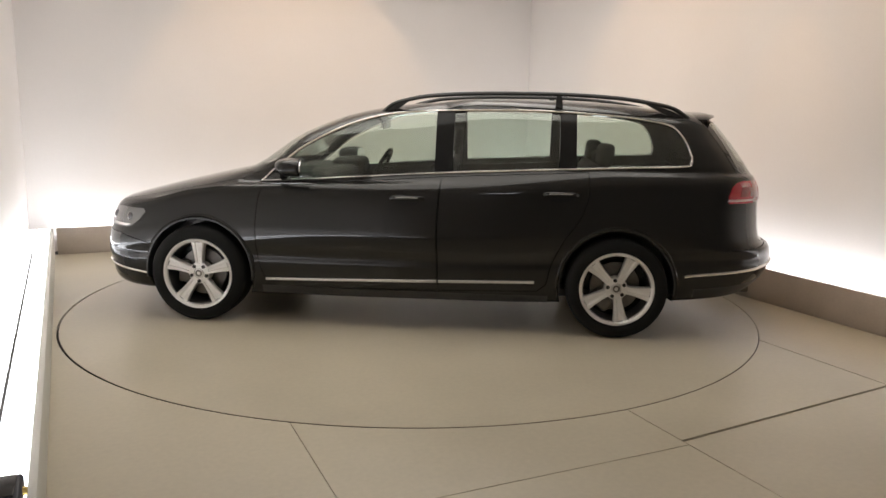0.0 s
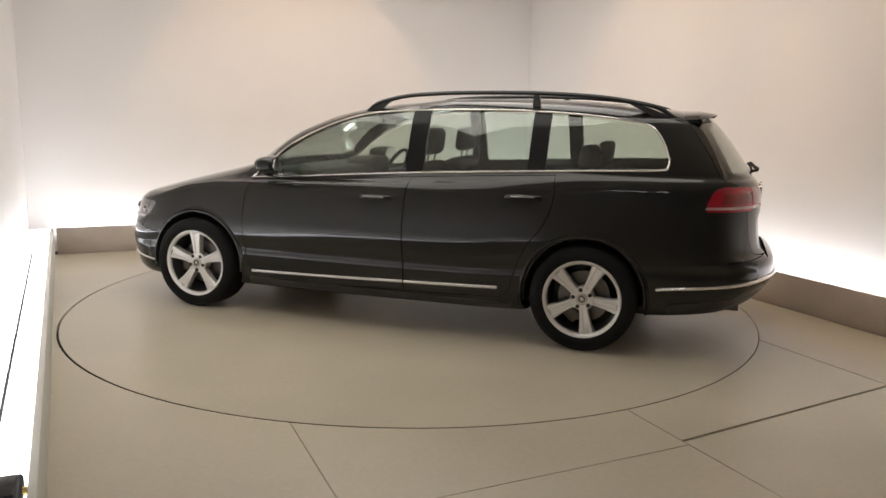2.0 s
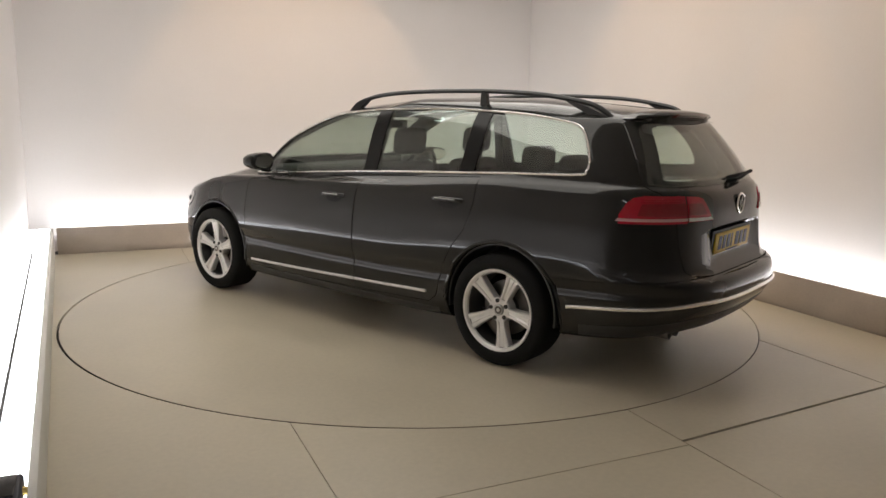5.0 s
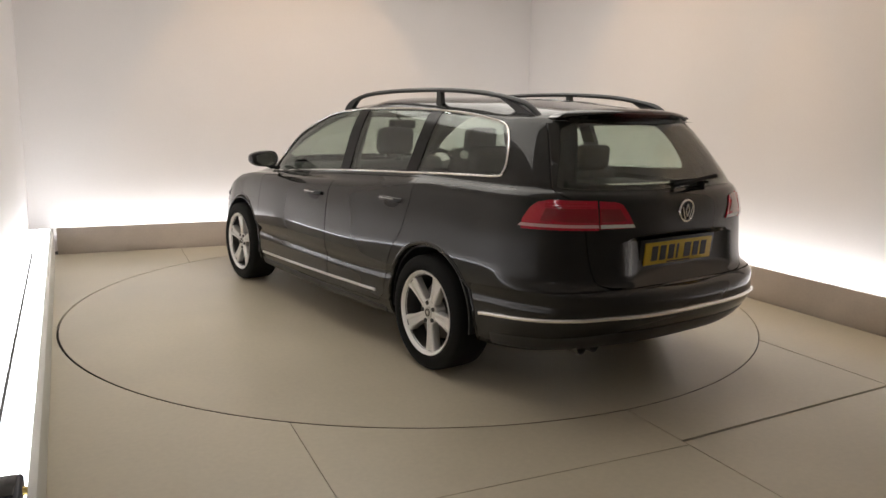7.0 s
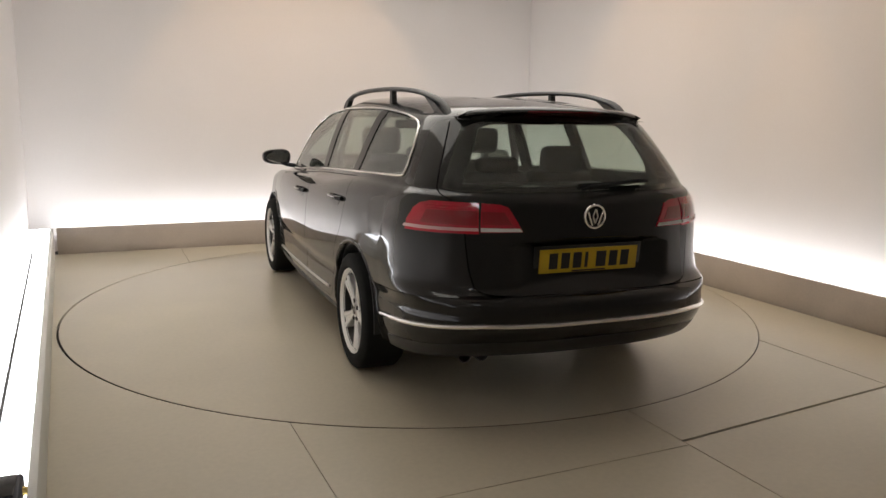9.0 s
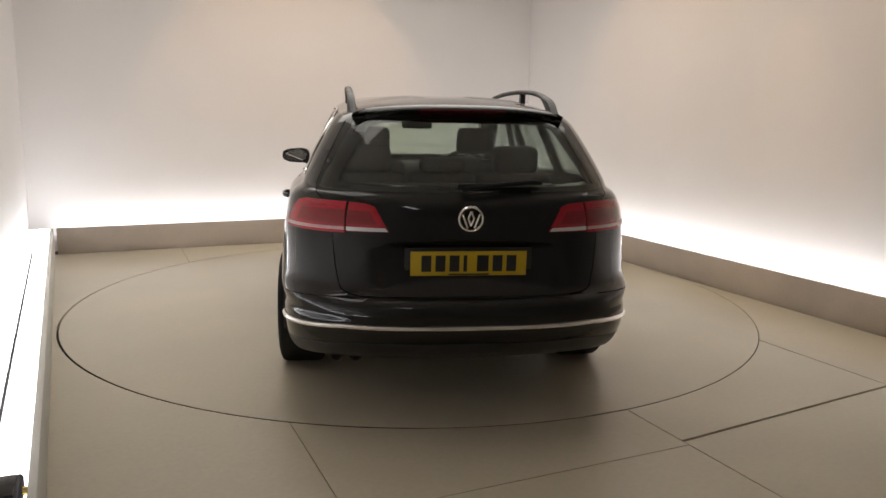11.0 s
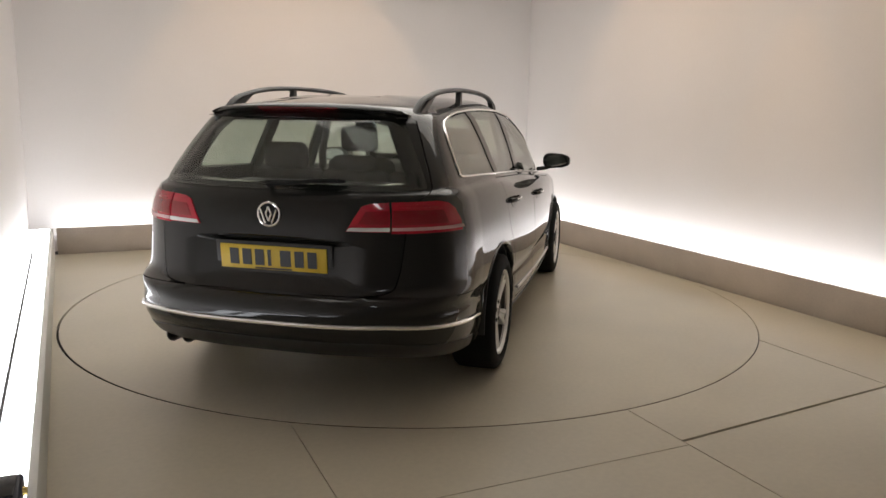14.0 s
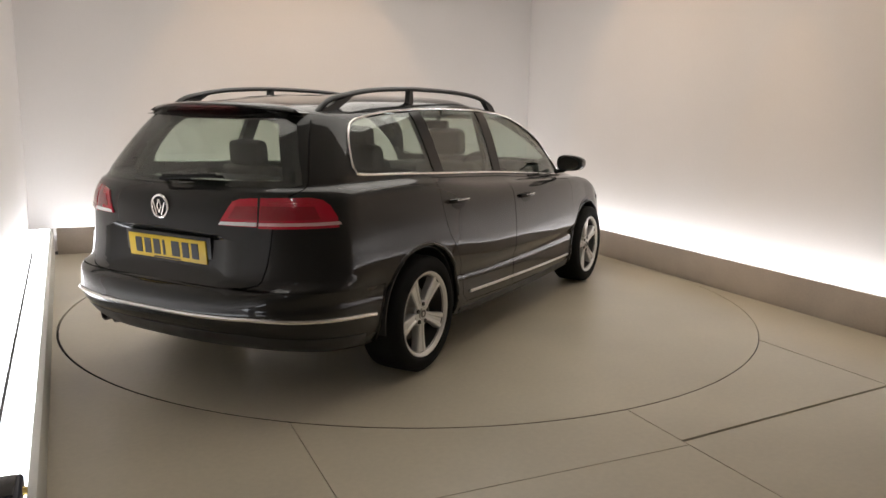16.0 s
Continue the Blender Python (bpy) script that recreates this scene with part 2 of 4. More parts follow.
def build_lights():
    z0, z1, end = 0.15, 0.195, -3.6
    lab = "glowing white opal light strip behind the kerb"
    light_strip((KERB_L - 0.03, KERB_B + 0.05, z0), (KERB_R + 0.03, WALL_B - 0.03, z1), lab)
    light_strip((KERB_R + 0.05, end, z0), (WALL_R - 0.03, KERB_B + 0.02, z1), lab)
    light_strip((-0.132, end, z0 + 0.05), (-0.034, KERB_B + 0.02, z1 + 0.05), lab, LEFT)
    light_strip((-0.30, end, z0 + 0.05), (-0.144, KERB_B + 0.02, z1 + 0.05), lab, LEFT)
    # divider between the two strips of the left ledge
    bm = bmesh.new()
    box(bm, (-0.1440, end, 0.15), (-0.1320, 1.55, z1 + 0.058))
    ob = part("ledge_divider", bm, PLASTIC_GREY)
    ob.matrix_world = BOOTH @ LEFT
    tagged(ob, "thin dark bar between the light strips", "trim", kind="structure")
    # warm wall washers under the ceiling
    for u, v, du, dv, angle, watts in ((-0.17, WALL_B - 1.8, 0, 1.0, 76, 35), (WALL_R - 1.8, 0.35, 1.0, 0, 76, 35), (WALL_R - 1.8, -2.1, 1.0, 0, 76, 35)):
        lamp = new("wall_washer", bpy.data.lights.new("wall_washer", "SPOT"))
        lamp.data.energy, lamp.data.color = watts, (1.0, 0.62, 0.31)
        lamp.data.spot_size, lamp.data.spot_blend, lamp.data.shadow_soft_size = radians(angle), 0.18, 0.08
        lamp.matrix_world = BOOTH @ look((u, v, HIGH - 0.15), (u + du, v + dv, HIGH - 0.15 - 0.78))
        bm = bmesh.new()
        bmesh.ops.create_cone(bm, cap_ends=False, segments=24, radius1=0.15, radius2=0.10, depth=0.09, matrix=Matrix.Translation((0, 0, 0.045)))
        can = part("spotlight", bm, WHITE_BOARD)
        can.matrix_world = lamp.matrix_world.copy()
        tagged(can, "small white spotlight can under the ceiling", "spotlight", "wall spotlights")
    # short tube light under the ceiling above the booth's open end, mirrored in the paint
    bm = bmesh.new()
    box(bm, (-0.09, -0.45, 0.0), (0.09, 0.45, 0.06), 0.01)
    tube_light = part("tube_light", bm, WHITE_BOARD)
    bm = bmesh.new()
    box(bm, (-0.07, -0.43, -0.03), (0.07, 0.43, 0.003), 0.012)
    part("diffuser", bm, OPAL, tube_light, "glowing opal tube cover")
    tube_light.matrix_world = BOOTH @ pose(-2.15, -4.9, HIGH - 0.07)
    tagged(tube_light, "short white tube light under the ceiling", "tube light")
    # luminous ceiling over the turntable
    for i in range(3):
        for j in range(3):
            bm = bmesh.new()
            box(bm, (-0.62, -0.62, 0.0), (0.62, 0.62, 0.05), 0.01)
            rim = part("ceiling_light", bm, WHITE_BOARD)
            face = bmesh.new()
            box(face, (-0.61, -0.61, -0.012), (0.61, 0.61, 0.004))
            part("diffuser", face, LAMP_FACE, rim, "glowing warm diffuser")
            rim.matrix_world = BOOTH @ pose((i - 1) * 1.245, (j - 1) * 1.245 + 0.1, HIGH - 0.05)
            tagged(rim, "square white ceiling light with a warm diffuser", "ceiling light", "ceiling lights")


def build_turntable():
    hub = new("turntable")
    bm = bmesh.new()
    bmesh.ops.create_cone(bm, cap_ends=True, segments=200, radius1=TABLE_R, radius2=TABLE_R, depth=0.019, matrix=Matrix.Translation((0, 0, -0.0095)))
    part("disc", bm, FLOOR, hub)
    bm = bmesh.new()
    bmesh.ops.create_cone(bm, cap_ends=False, segments=200, radius1=TABLE_R + 0.0015, radius2=TABLE_R + 0.0015, depth=0.018, matrix=Matrix.Translation((0, 0, -0.011)))
    part("edge_band", bm, JOINT, hub, "dark edge of the turntable")
    return tagged(hub, "flush round grey-beige turntable set in the floor", "turntable")


build_booth()
build_lights()
TABLE = build_turntable()
# ---------------------------------------------------------------- the estate car (nose towards +x, left side +y, ground at 0)
RINGS = []


def ring(rear, front, width, heights, n=2.9, wide_rear=0.94, wide_front=0.93, nf=2.9):
    """One line round the body: rear = (x, corner length), front = the same, half width, heights at the
    rear centre, rear corner, rear axle, middle, front axle, front corner and nose."""
    RINGS.append((rear, front, width, heights, n, wide_rear, wide_front, nf))


#     rear           front         w      heights: tail   corner axle  middle axle  corner nose
ring((-2.15, 0.55), (1.98, 0.62), 0.70, (0.26, 0.24, 0.20, 0.19, 0.19, 0.20, 0.20))
ring((-2.31, 0.62), (2.12, 0.70), 0.845, (0.30, 0.265, 0.22, 0.20, 0.19, 0.19, 0.19))
ring((-2.385, 0.64), (2.19, 0.74), 0.876, (0.37, 0.33, 0.27, 0.25, 0.24, 0.24, 0.24))
ring((-2.432, 0.65), (2.205, 0.76), 0.890, (0.440, 0.415, 0.345, 0.31, 0.31, 0.32, 0.32))
ring((-2.440, 0.65), (2.22, 0.76), 0.8915, (0.480, 0.475, 0.435, 0.405, 0.405, 0.385, 0.385))
ring((-2.440, 0.65), (2.23, 0.76), 0.8855, (0.515, 0.515, 0.485, 0.455, 0.455, 0.43, 0.425))
ring((-2.425, 0.64), (2.22, 0.76), 0.9035, (0.565, 0.575, 0.56, 0.52, 0.53, 0.50, 0.48))
ring((-2.365, 0.60), (2.21, 0.78), 0.906, (0.61, 0.63, 0.66, 0.60, 0.62, 0.56, 0.53), n=2.7)
ring((-2.345, 0.58), (2.195, 0.80), 0.900, (0.70, 0.72, 0.74, 0.68, 0.70, 0.61, 0.58), n=2.7)
ring((-2.335, 0.57), (2.175, 0.80), 0.893, (0.82, 0.83, 0.83, 0.77, 0.77, 0.68, 0.65), n=2.7)
ring((-2.330, 0.56), (2.145, 0.80), 0.885, (0.915, 0.92, 0.905, 0.845, 0.835, 0.745, 0.72), wide_rear=0.93, n=2.7)
ring((-2.312, 0.55), (2.11, 0.82), 0.874, (0.985, 0.985, 0.965, 0.895, 0.880, 0.780, 0.757), wide_rear=0.925, wide_front=0.92, n=2.7)
ring((-2.290, 0.54), (1.82, 0.82), 0.852, (1.015, 1.02, 1.01, 0.935, 0.908, 0.850, 0.843), wide_rear=0.92)
ring((-2.270, 0.52), (1.36, 0.70), 0.806, (1.035, 1.045, 1.045, 0.975, 0.935, 0.948, 0.955), wide_rear=0.93)
ring((-2.245, 0.50), (1.13, 0.51), 0.776, (1.070, 1.08, 1.08, 1.01, 0.965, 0.995, 1.010), wide_rear=0.95, wide_front=0.98, nf=3.1)
ring((-2.13, 0.46), (0.77, 0.45), 0.704, (1.23, 1.23, 1.23, 1.21, 1.21, 1.225, 1.24), wide_rear=0.95, wide_front=1.0, nf=3.2)
ring((-2.015, 0.42), (0.40, 0.43), 0.626, (1.36, 1.36, 1.365, 1.385, 1.370, 1.370, 1.380), wide_rear=0.94, wide_front=1.0, nf=3.2)
ring((-1.96, 0.40), (0.22, 0.42), 0.588, (1.392, 1.39, 1.40, 1.427, 1.411, 1.411, 1.419), wide_rear=0.91, wide_front=0.95)
ring((-1.86, 0.40), (0.05, 0.42), 0.515, (1.417, 1.419, 1.436, 1.458, 1.443, 1.440, 1.443), wide_rear=0.90, wide_front=0.94)
ring((-1.70, 0.36), (-0.20, 0.36), 0.370, (1.438, 1.443, 1.462, 1.479, 1.467, 1.461, 1.462), n=2.6)
ring((-1.45, 0.25), (-0.50, 0.25), 0.180, (1.462, 1.466, 1.479, 1.488, 1.482, 1.479, 1.478), n=2.3)


def ring_line(spec, nq=14, ns=64):
    (xr, lr), (xf, lf), w, hs, n, kr, kf, nf = spec
    pts = []
    x0, x1 = xr + lr, xf - lf
    wr, wf = w * kr, w * kf

    def width(x):
        mid = -0.25
        t = (mid - x) / (mid - x0) if x < mid else (x - mid) / (x1 - mid)
        return w + ((wr if x < mid else wf) - w) * t ** 2.2

    knots = [xr, xr + lr * 0.45, max(x0, min(-1.36, x1)), -0.4, max(-0.3, min(1.36, x1)), xf - lf * 0.4, xf]
    for i in range(1, 7):
        knots[i] = max(knots[i], knots[i - 1] + 0.02)
    knots = np.array(knots)

    def height(x):
        # smooth run through the seven heights
        i = int(np.clip(np.searchsorted(knots, x) - 1, 0, 5))
        h = knots[i + 1] - knots[i]
        t = np.clip((x - knots[i]) / h, 0, 1)
        sl = [(hs[k + 1] - hs[k]) / (knots[k + 1] - knots[k]) for k in range(6)]
        tan = lambda k: 0.0 if k in (0, 6) or sl[k - 1] * sl[k] <= 0 else 2 * sl[k - 1] * sl[k] / (sl[k - 1] + sl[k])
        return (hs[i] * (2 * t ** 3 - 3 * t * t + 1) + hs[i + 1] * (3 * t * t - 2 * t ** 3)
                + h * tan(i) * (t ** 3 - 2 * t * t + t) + h * tan(i + 1) * (t ** 3 - t * t))

    for i in range(nq):
        a = math.pi / 2 * i / nq
        pts.append((xr + lr * (1 - math.cos(a) ** (2 / n)), wr * math.sin(a) ** (2 / n)))
    split = min(-0.3, (x0 + x1) / 2)
    for i in range(ns):
        s = i / ns
        x = x0 + (split - x0) * s / 0.55 if s < 0.55 else split + (x1 - split) * (s - 0.55) / 0.45
        pts.append((x, width(x)))
    for i in range(nq + 1):
        a = math.pi / 2 * (1 - i / nq)
        pts.append((xf - lf * (1 - math.cos(a) ** (2 / nf)) if i < nq else xf, wf * math.sin(a) ** (2 / nf) if i < nq else 0.0))
    return np.array([(x, y, height(x)) for x, y in pts])


def shell(steps=4, inset=0.0, first=0, last=None):
    """The closed outer skin: rings joined by smooth columns, both halves."""
    lines = np.array([ring_line(r) for r in RINGS])
    m, cols = len(lines), lines.shape[1]
    rows = []
    for i in range(m - 1):
        p1, p2 = lines[i], lines[i + 1]
        d0 = lines[i] - lines[i - 1] if i else p2 - p1
        d2 = lines[i + 2] - lines[i + 1] if i < m - 2 else p2 - p1
        d1 = p2 - p1

        def tangent(a, b):
            # harmonic mean: no overshoot
            ok = a * b > 0
            return np.where(ok, 2 * a * b / np.where(ok, a + b, 1), 0.0)
        m1, m2 = tangent(d0, d1), tangent(d1, d2)
        for s in range(steps):
            t = s / steps
            rows.append((2 * t ** 3 - 3 * t * t + 1) * p1 + (t ** 3 - 2 * t * t + t) * m1 + (3 * t * t - 2 * t ** 3) * p2 + (t ** 3 - t * t) * m2)
    rows.append(lines[-1])
    rows = np.array(rows)
    if first or last:
        rows = rows[first * steps:(last * steps + 1) if last else None]
    if inset:
        rows = rows.copy()
        c = np.array((-0.4, 0, 0))
        rows[:, :, 0] = rows[:, :, 0] - np.sign(rows[:, :, 0] - c[0]) * np.minimum(inset, np.abs(rows[:, :, 0] - c[0]) * 0.5)
        rows[:, :, 1] = np.maximum(0, rows[:, :, 1] - np.minimum(inset, rows[:, :, 1] * 0.5))
        rows[:, :, 2] -= inset * 0.55
    bm = bmesh.new()
    loops = []
    for row in rows:
        half = [bm.verts.new(p) for p in row]
        other = [bm.verts.new((p[0], -p[1], p[2])) for p in row[1:-1]]
        loops.append(half + other[::-1])
    for a, b in zip(loops, loops[1:]):
        k = len(a)
        for i in range(k):
            j = (i + 1) % k
            bm.faces.new((a[i], a[j], b[j], b[i]))
    bm.faces.new(loops[0])
    bm.faces.new(loops[-1][::-1])
    bmesh.ops.recalc_face_normals(bm, faces=bm.faces[:])
    return bm


SKIN = BVHTree.FromBMesh(shell())


def on_side(x, z, side=1):
    hit = SKIN.ray_cast(Vector((x, 3 * side, z)), Vector((0, -side, 0)))
    return (hit[0], hit[1] if hit[1].y * side > 0 else -hit[1]) if hit[0] else (Vector((x, 0.5 * side, z)), Vector((0, side, 0)))


def on_tail(y, z, side=1):
    hit = SKIN.ray_cast(Vector((-4, y * side, z)), Vector((1, 0, 0)))
    return (hit[0], hit[1] if hit[1].x < 0 else -hit[1]) if hit[0] else (Vector((-2.2, y * side, z)), Vector((-1, 0, 0)))


def on_corner(deg, z, side=1, centre=-1.6):
    way = Vector((math.cos(radians(deg)), math.sin(radians(deg)) * side, 0))
    hit = SKIN.ray_cast(Vector((centre, 0, z)) + way * 3, -way)
    return (hit[0], hit[1] if hit[1].dot(way) > 0 else -hit[1]) if hit[0] else (Vector((centre, 0, z)) + way * 0.7, way)


def on_roof(x, y):
    hit = SKIN.ray_cast(Vector((x, y, 3)), Vector((0, 0, -1)))
    return hit[0].z if hit[0] else 1.40


# ---------------------------------------------------------------- car: panels cut out of the skin
CAR = tagged(new("estate_car"), "dark metallic grey-brown estate car with silver alloy wheels on the turntable", "car")
AXLE, HUB_Z = 1.356, 0.316
ARCH_R = 0.365

# side-window line: upper edge from the mirror to the tail, then the lower edge back
TOP_LINE = smooth_path([(0.955, 0.925), (0.82, 1.045), (0.67, 1.160), (0.45, 1.272), (0.26, 1.340), (0.076, 1.376), (-0.21, 1.398),
                        (-0.65, 1.407), (-1.00, 1.400), (-1.35, 1.378), (-1.56, 1.352), (-1.665, 1.328), (-1.72, 1.285), (-1.765, 1.215), (-1.793, 1.14)])
LOW_LINE = smooth_path([(-1.793, 1.14), (-1.788, 1.100), (-1.740, 1.079), (-1.37, 1.064), (-1.015, 1.047), (-0.29, 1.011), (0.45, 0.960), (0.955, 0.925)])
DLO = TOP_LINE[:-1] + LOW_LINE[:-1]


def z_top(x):
    return float(np.interp(x, [p[0] for p in TOP_LINE[::-1]], [p[1] for p in TOP_LINE[::-1]]))


def z_low(x):
    return float(np.interp(x, [p[0] for p in LOW_LINE], [p[1] for p in LOW_LINE]))


def shrink(outline, d):
    """Move an outline inwards by d."""
    n, out = len(outline), []
    area = sum(outline[i][0] * outline[(i + 1) % n][1] - outline[(i + 1) % n][0] * outline[i][1] for i in range(n))
    sg = 1 if area > 0 else -1
    for i in range(n):
        (ax, az), (bx, bz), (cx, cz) = outline[i - 1], outline[i], outline[(i + 1) % n]
        t = Vector((cx - ax, cz - az))
        t = t.normalized() if t.length > 1e-6 else Vector((1, 0))
        out.append((bx - t.y * d * sg, bz + t.x * d * sg))
    return out


def along_y(side):
    return lambda a, b, depth: (a, depth * side, b)


def along_x(a, b, depth):
    return (depth, a, b)


def mirrored(half):
    """A left-right symmetric outline in (y, z) from its left half."""
    return list(half) + [(-y, z) for y, z in half[::-1] if y > 1e-6]


def carve(source, name, outer, inner, label="", mat=None):
    """Take a panel out of the skin, leaving a narrow shut line."""
    d = new(name, source.data.copy())
    d.data.name = name
    cut(d, inner, "INTERSECT")
    cut(source, outer)
    d.parent = CAR
    if mat:
        d.data.materials.clear()
        d.data.materials.append(mat)
    return tagged(d, label)


def finish(ob, angle=32):
    ob.data.shade_smooth()
    ob.data.set_sharp_from_angle(angle=radians(angle))
    mod = ob.modifiers.new("even normals", "WEIGHTED_NORMAL")
    mod.keep_sharp = True
    mod.weight = 60
    return ob


FRONT_DOOR = smooth_path([(0.925, 0.893), (0.95, 0.80), (0.965, 0.62), (0.95, 0.42), (0.90, 0.285)], 4) + [(0.88, 0.245), (-0.225, 0.268)] + \
    smooth_path([(-0.225, 0.33), (-0.215, 0.7), (-0.235, 0.986)], 4)
REAR_DOOR = [(-0.240, 0.986)] + smooth_path([(-0.221, 0.7), (-0.231, 0.33)], 4) + [(-0.231, 0.268), (-0.86, 0.285)] + \
    smooth_path([(-0.915, 0.33), (-0.945, 0.46), (-1.02, 0.62), (-1.11, 0.745), (-1.16, 0.90), (-1.155, 1.033)], 5)
TAILGATE = mirrored([(0, 1.385), (0.45, 1.38)] + smooth_path([(0.53, 1.36), (0.60, 1.22), (0.672, 1.05), (0.640, 1.0), (0.605, 0.93), (0.595, 0.80), (0.575, 0.66), (0.53, 0.602), (0.3, 0.590)], 4) + [(0, 0.588)])
REAR_GLASS = mirrored([(0, 1.352), (0.30, 1.352)] + smooth_path([(0.455, 1.343), (0.49, 1.32), (0.56, 1.18), (0.605, 1.085), (0.585, 1.066), (0.3, 1.056)], 4) + [(0, 1.055)])
SCREEN = mirrored([(0, 1.345), (0.40, 1.345), (0.50, 1.33), (0.60, 1.18), (0.665, 1.06), (0.62, 1.035), (0, 1.035)])

BODY = part("body", shell(), PAINT, CAR)


def hollow():
    """The room inside the car, as a tool."""
    bm = shell(2, 0.05, 3)
    for v in bm.verts:
        if v.co.x < -1.9 and v.co.z < 1.1:
            v.co.x += 0.07 * min(1, (-1.9 - v.co.x) / 0.25)
        if v.co.x > 1.0 and v.co.z < 0.95:
            v.co.x = 1.0 + (v.co.x - 1.0) * 0.3
    return bm


cut(BODY, hollow())
for ax in (AXLE, -AXLE):
    for s in (1, -1):
        well = bmesh.new()
        bmesh.ops.create_cone(well, cap_ends=True, segments=72, radius1=ARCH_R, radius2=ARCH_R, depth=0.7,
                              matrix=Matrix.Translation((ax, s * 0.96, HUB_Z + 0.008)) @ Matrix.Rotation(math.pi / 2, 4, "X"))
        cut(BODY, well)
for s in (1, -1):
    cut(BODY, prism(bmesh.new(), DLO, 0.3, 1.2, along_y(s)))
cut(BODY, prism(bmesh.new(), REAR_GLASS, -3.0, -1.75, along_x))
cut(BODY, prism(bmesh.new(), SCREEN, 0.15, 2.0, along_x))


def recess_tool():
    """The sunk field of the tailgate that holds the plate, with sloping sides."""
    bm = bmesh.new()
    inner = mirrored([(0, 0.800), (0.265, 0.799), (0.288, 0.790), (0.288, 0.675), (0.27, 0.660), (0, 0.658)])
    outer = mirrored([(0, 0.850), (0.50, 0.850), (0.585, 0.835), (0.56, 0.600), (0.50, 0.570), (0, 0.560)])
    a = [bm.verts.new((-2.288 - 0.10 * (0.75 - z), y, z)) for y, z in inner]
    b = [bm.verts.new((-2.362 - 0.10 * (0.75 - z), y, z)) for y, z in outer]
    n = len(a)
    bm.faces.new(a)
    bm.faces.new(b[::-1])
    for i in range(n):
        bm.faces.new((a[i], b[i], b[(i + 1) % n], a[(i + 1) % n]))
    return bm


cut(BODY, recess_tool())

DOORS = []
for s in (1, -1):
    for name, line in (("front_door", FRONT_DOOR), ("rear_door", REAR_DOOR)):
        DOORS.append(carve(BODY, name, prism(bmesh.new(), shrink(line, -0.0025), 0.35, 1.2, along_y(s)),
                           prism(bmesh.new(), shrink(line, 0.0015), 0.35, 1.2, along_y(s))))
GATE = carve(BODY, "tailgate", prism(bmesh.new(), shrink(TAILGATE, -0.003), -3, -1.88, along_x), prism(bmesh.new(), shrink(TAILGATE, 0.0015), -3, -1.88, along_x))


def split_rear(source):
    """Part the rear bumper from the skin along two shut lines, leaving a narrow gap."""
    bm = bmesh.new()
    bm.from_mesh(source.data)
    gap = 0.0018
    lines = ((Vector((-1.70, 0, 0.4)), Vector((1, 0, 0))), (Vector((-2.20, 0, 0.580)), Vector((0.07, 0, 1)).normalized()))
    for co, no in lines:
        for shift in (-gap, gap):
            faces = [f for f in bm.faces if min(v.co.x for v in f.verts) < -1.6 and min(v.co.z for v in f.verts) < 0.70]
            geom = faces + list({e for f in faces for e in f.edges}) + list({v for f in faces for v in f.verts})
            bmesh.ops.bisect_plane(bm, geom=geom, dist=1e-5, plane_co=co + no * shift, plane_no=no)
    other = bm.copy()
    for mesh, keep_bumper in ((bm, False), (other, True)):
        drop = []
        for f in mesh.faces:
            depth = max((f.calc_center_median() - co).dot(no) for co, no in lines)
            if (depth > -gap) if keep_bumper else (depth < gap):
                drop.append(f)
        bmesh.ops.delete(mesh, geom=drop, context="FACES")
    bm.to_mesh(source.data)
    bm.free()
    return part("rear_bumper", other, PAINT, CAR)


def front_cut(grow):
    bm = bmesh.new()
    line = [(3, 0.1), (1.70 - grow, 0.1), (1.70 - grow, 0.50 + grow), (1.95, 0.555 + grow), (3, 0.60 + grow)]
    return prism(bm, line, -1.3, 1.3, lambda a, b, depth: (a, depth, b))


REAR_BUMPER = split_rear(BODY)
FRONT_BUMPER = carve(BODY, "front_bumper", front_cut(0.0018), front_cut(-0.0018))


def bonnet_cut(d):
    half = smooth_path([(0.0, 1.22), (0.35, 1.20), (0.62, 1.08), (0.69, 0.98)], 5) + smooth_path([(0.70, 1.4), (0.66, 1.8), (0.52, 2.06)], 4) + [(0.35, 2.13), (0, 2.15)]
    line = [(x - d if x > 1.2 else x + d, max(0, y - (d if y > 0.01 else 0))) for y, x in half]
    full = line + [(x, -y) for x, y in line[::-1] if y > 1e-6]
    return prism(bmesh.new(), full, 0.70, 1.3, lambda a, b, depth: (a, b, depth))


BONNET = carve(BODY, "bonnet", bonnet_cut(-0.002), bonnet_cut(0.002))
for ob in (BODY, GATE, REAR_BUMPER, FRONT_BUMPER, BONNET, *DOORS):
    finish(ob)


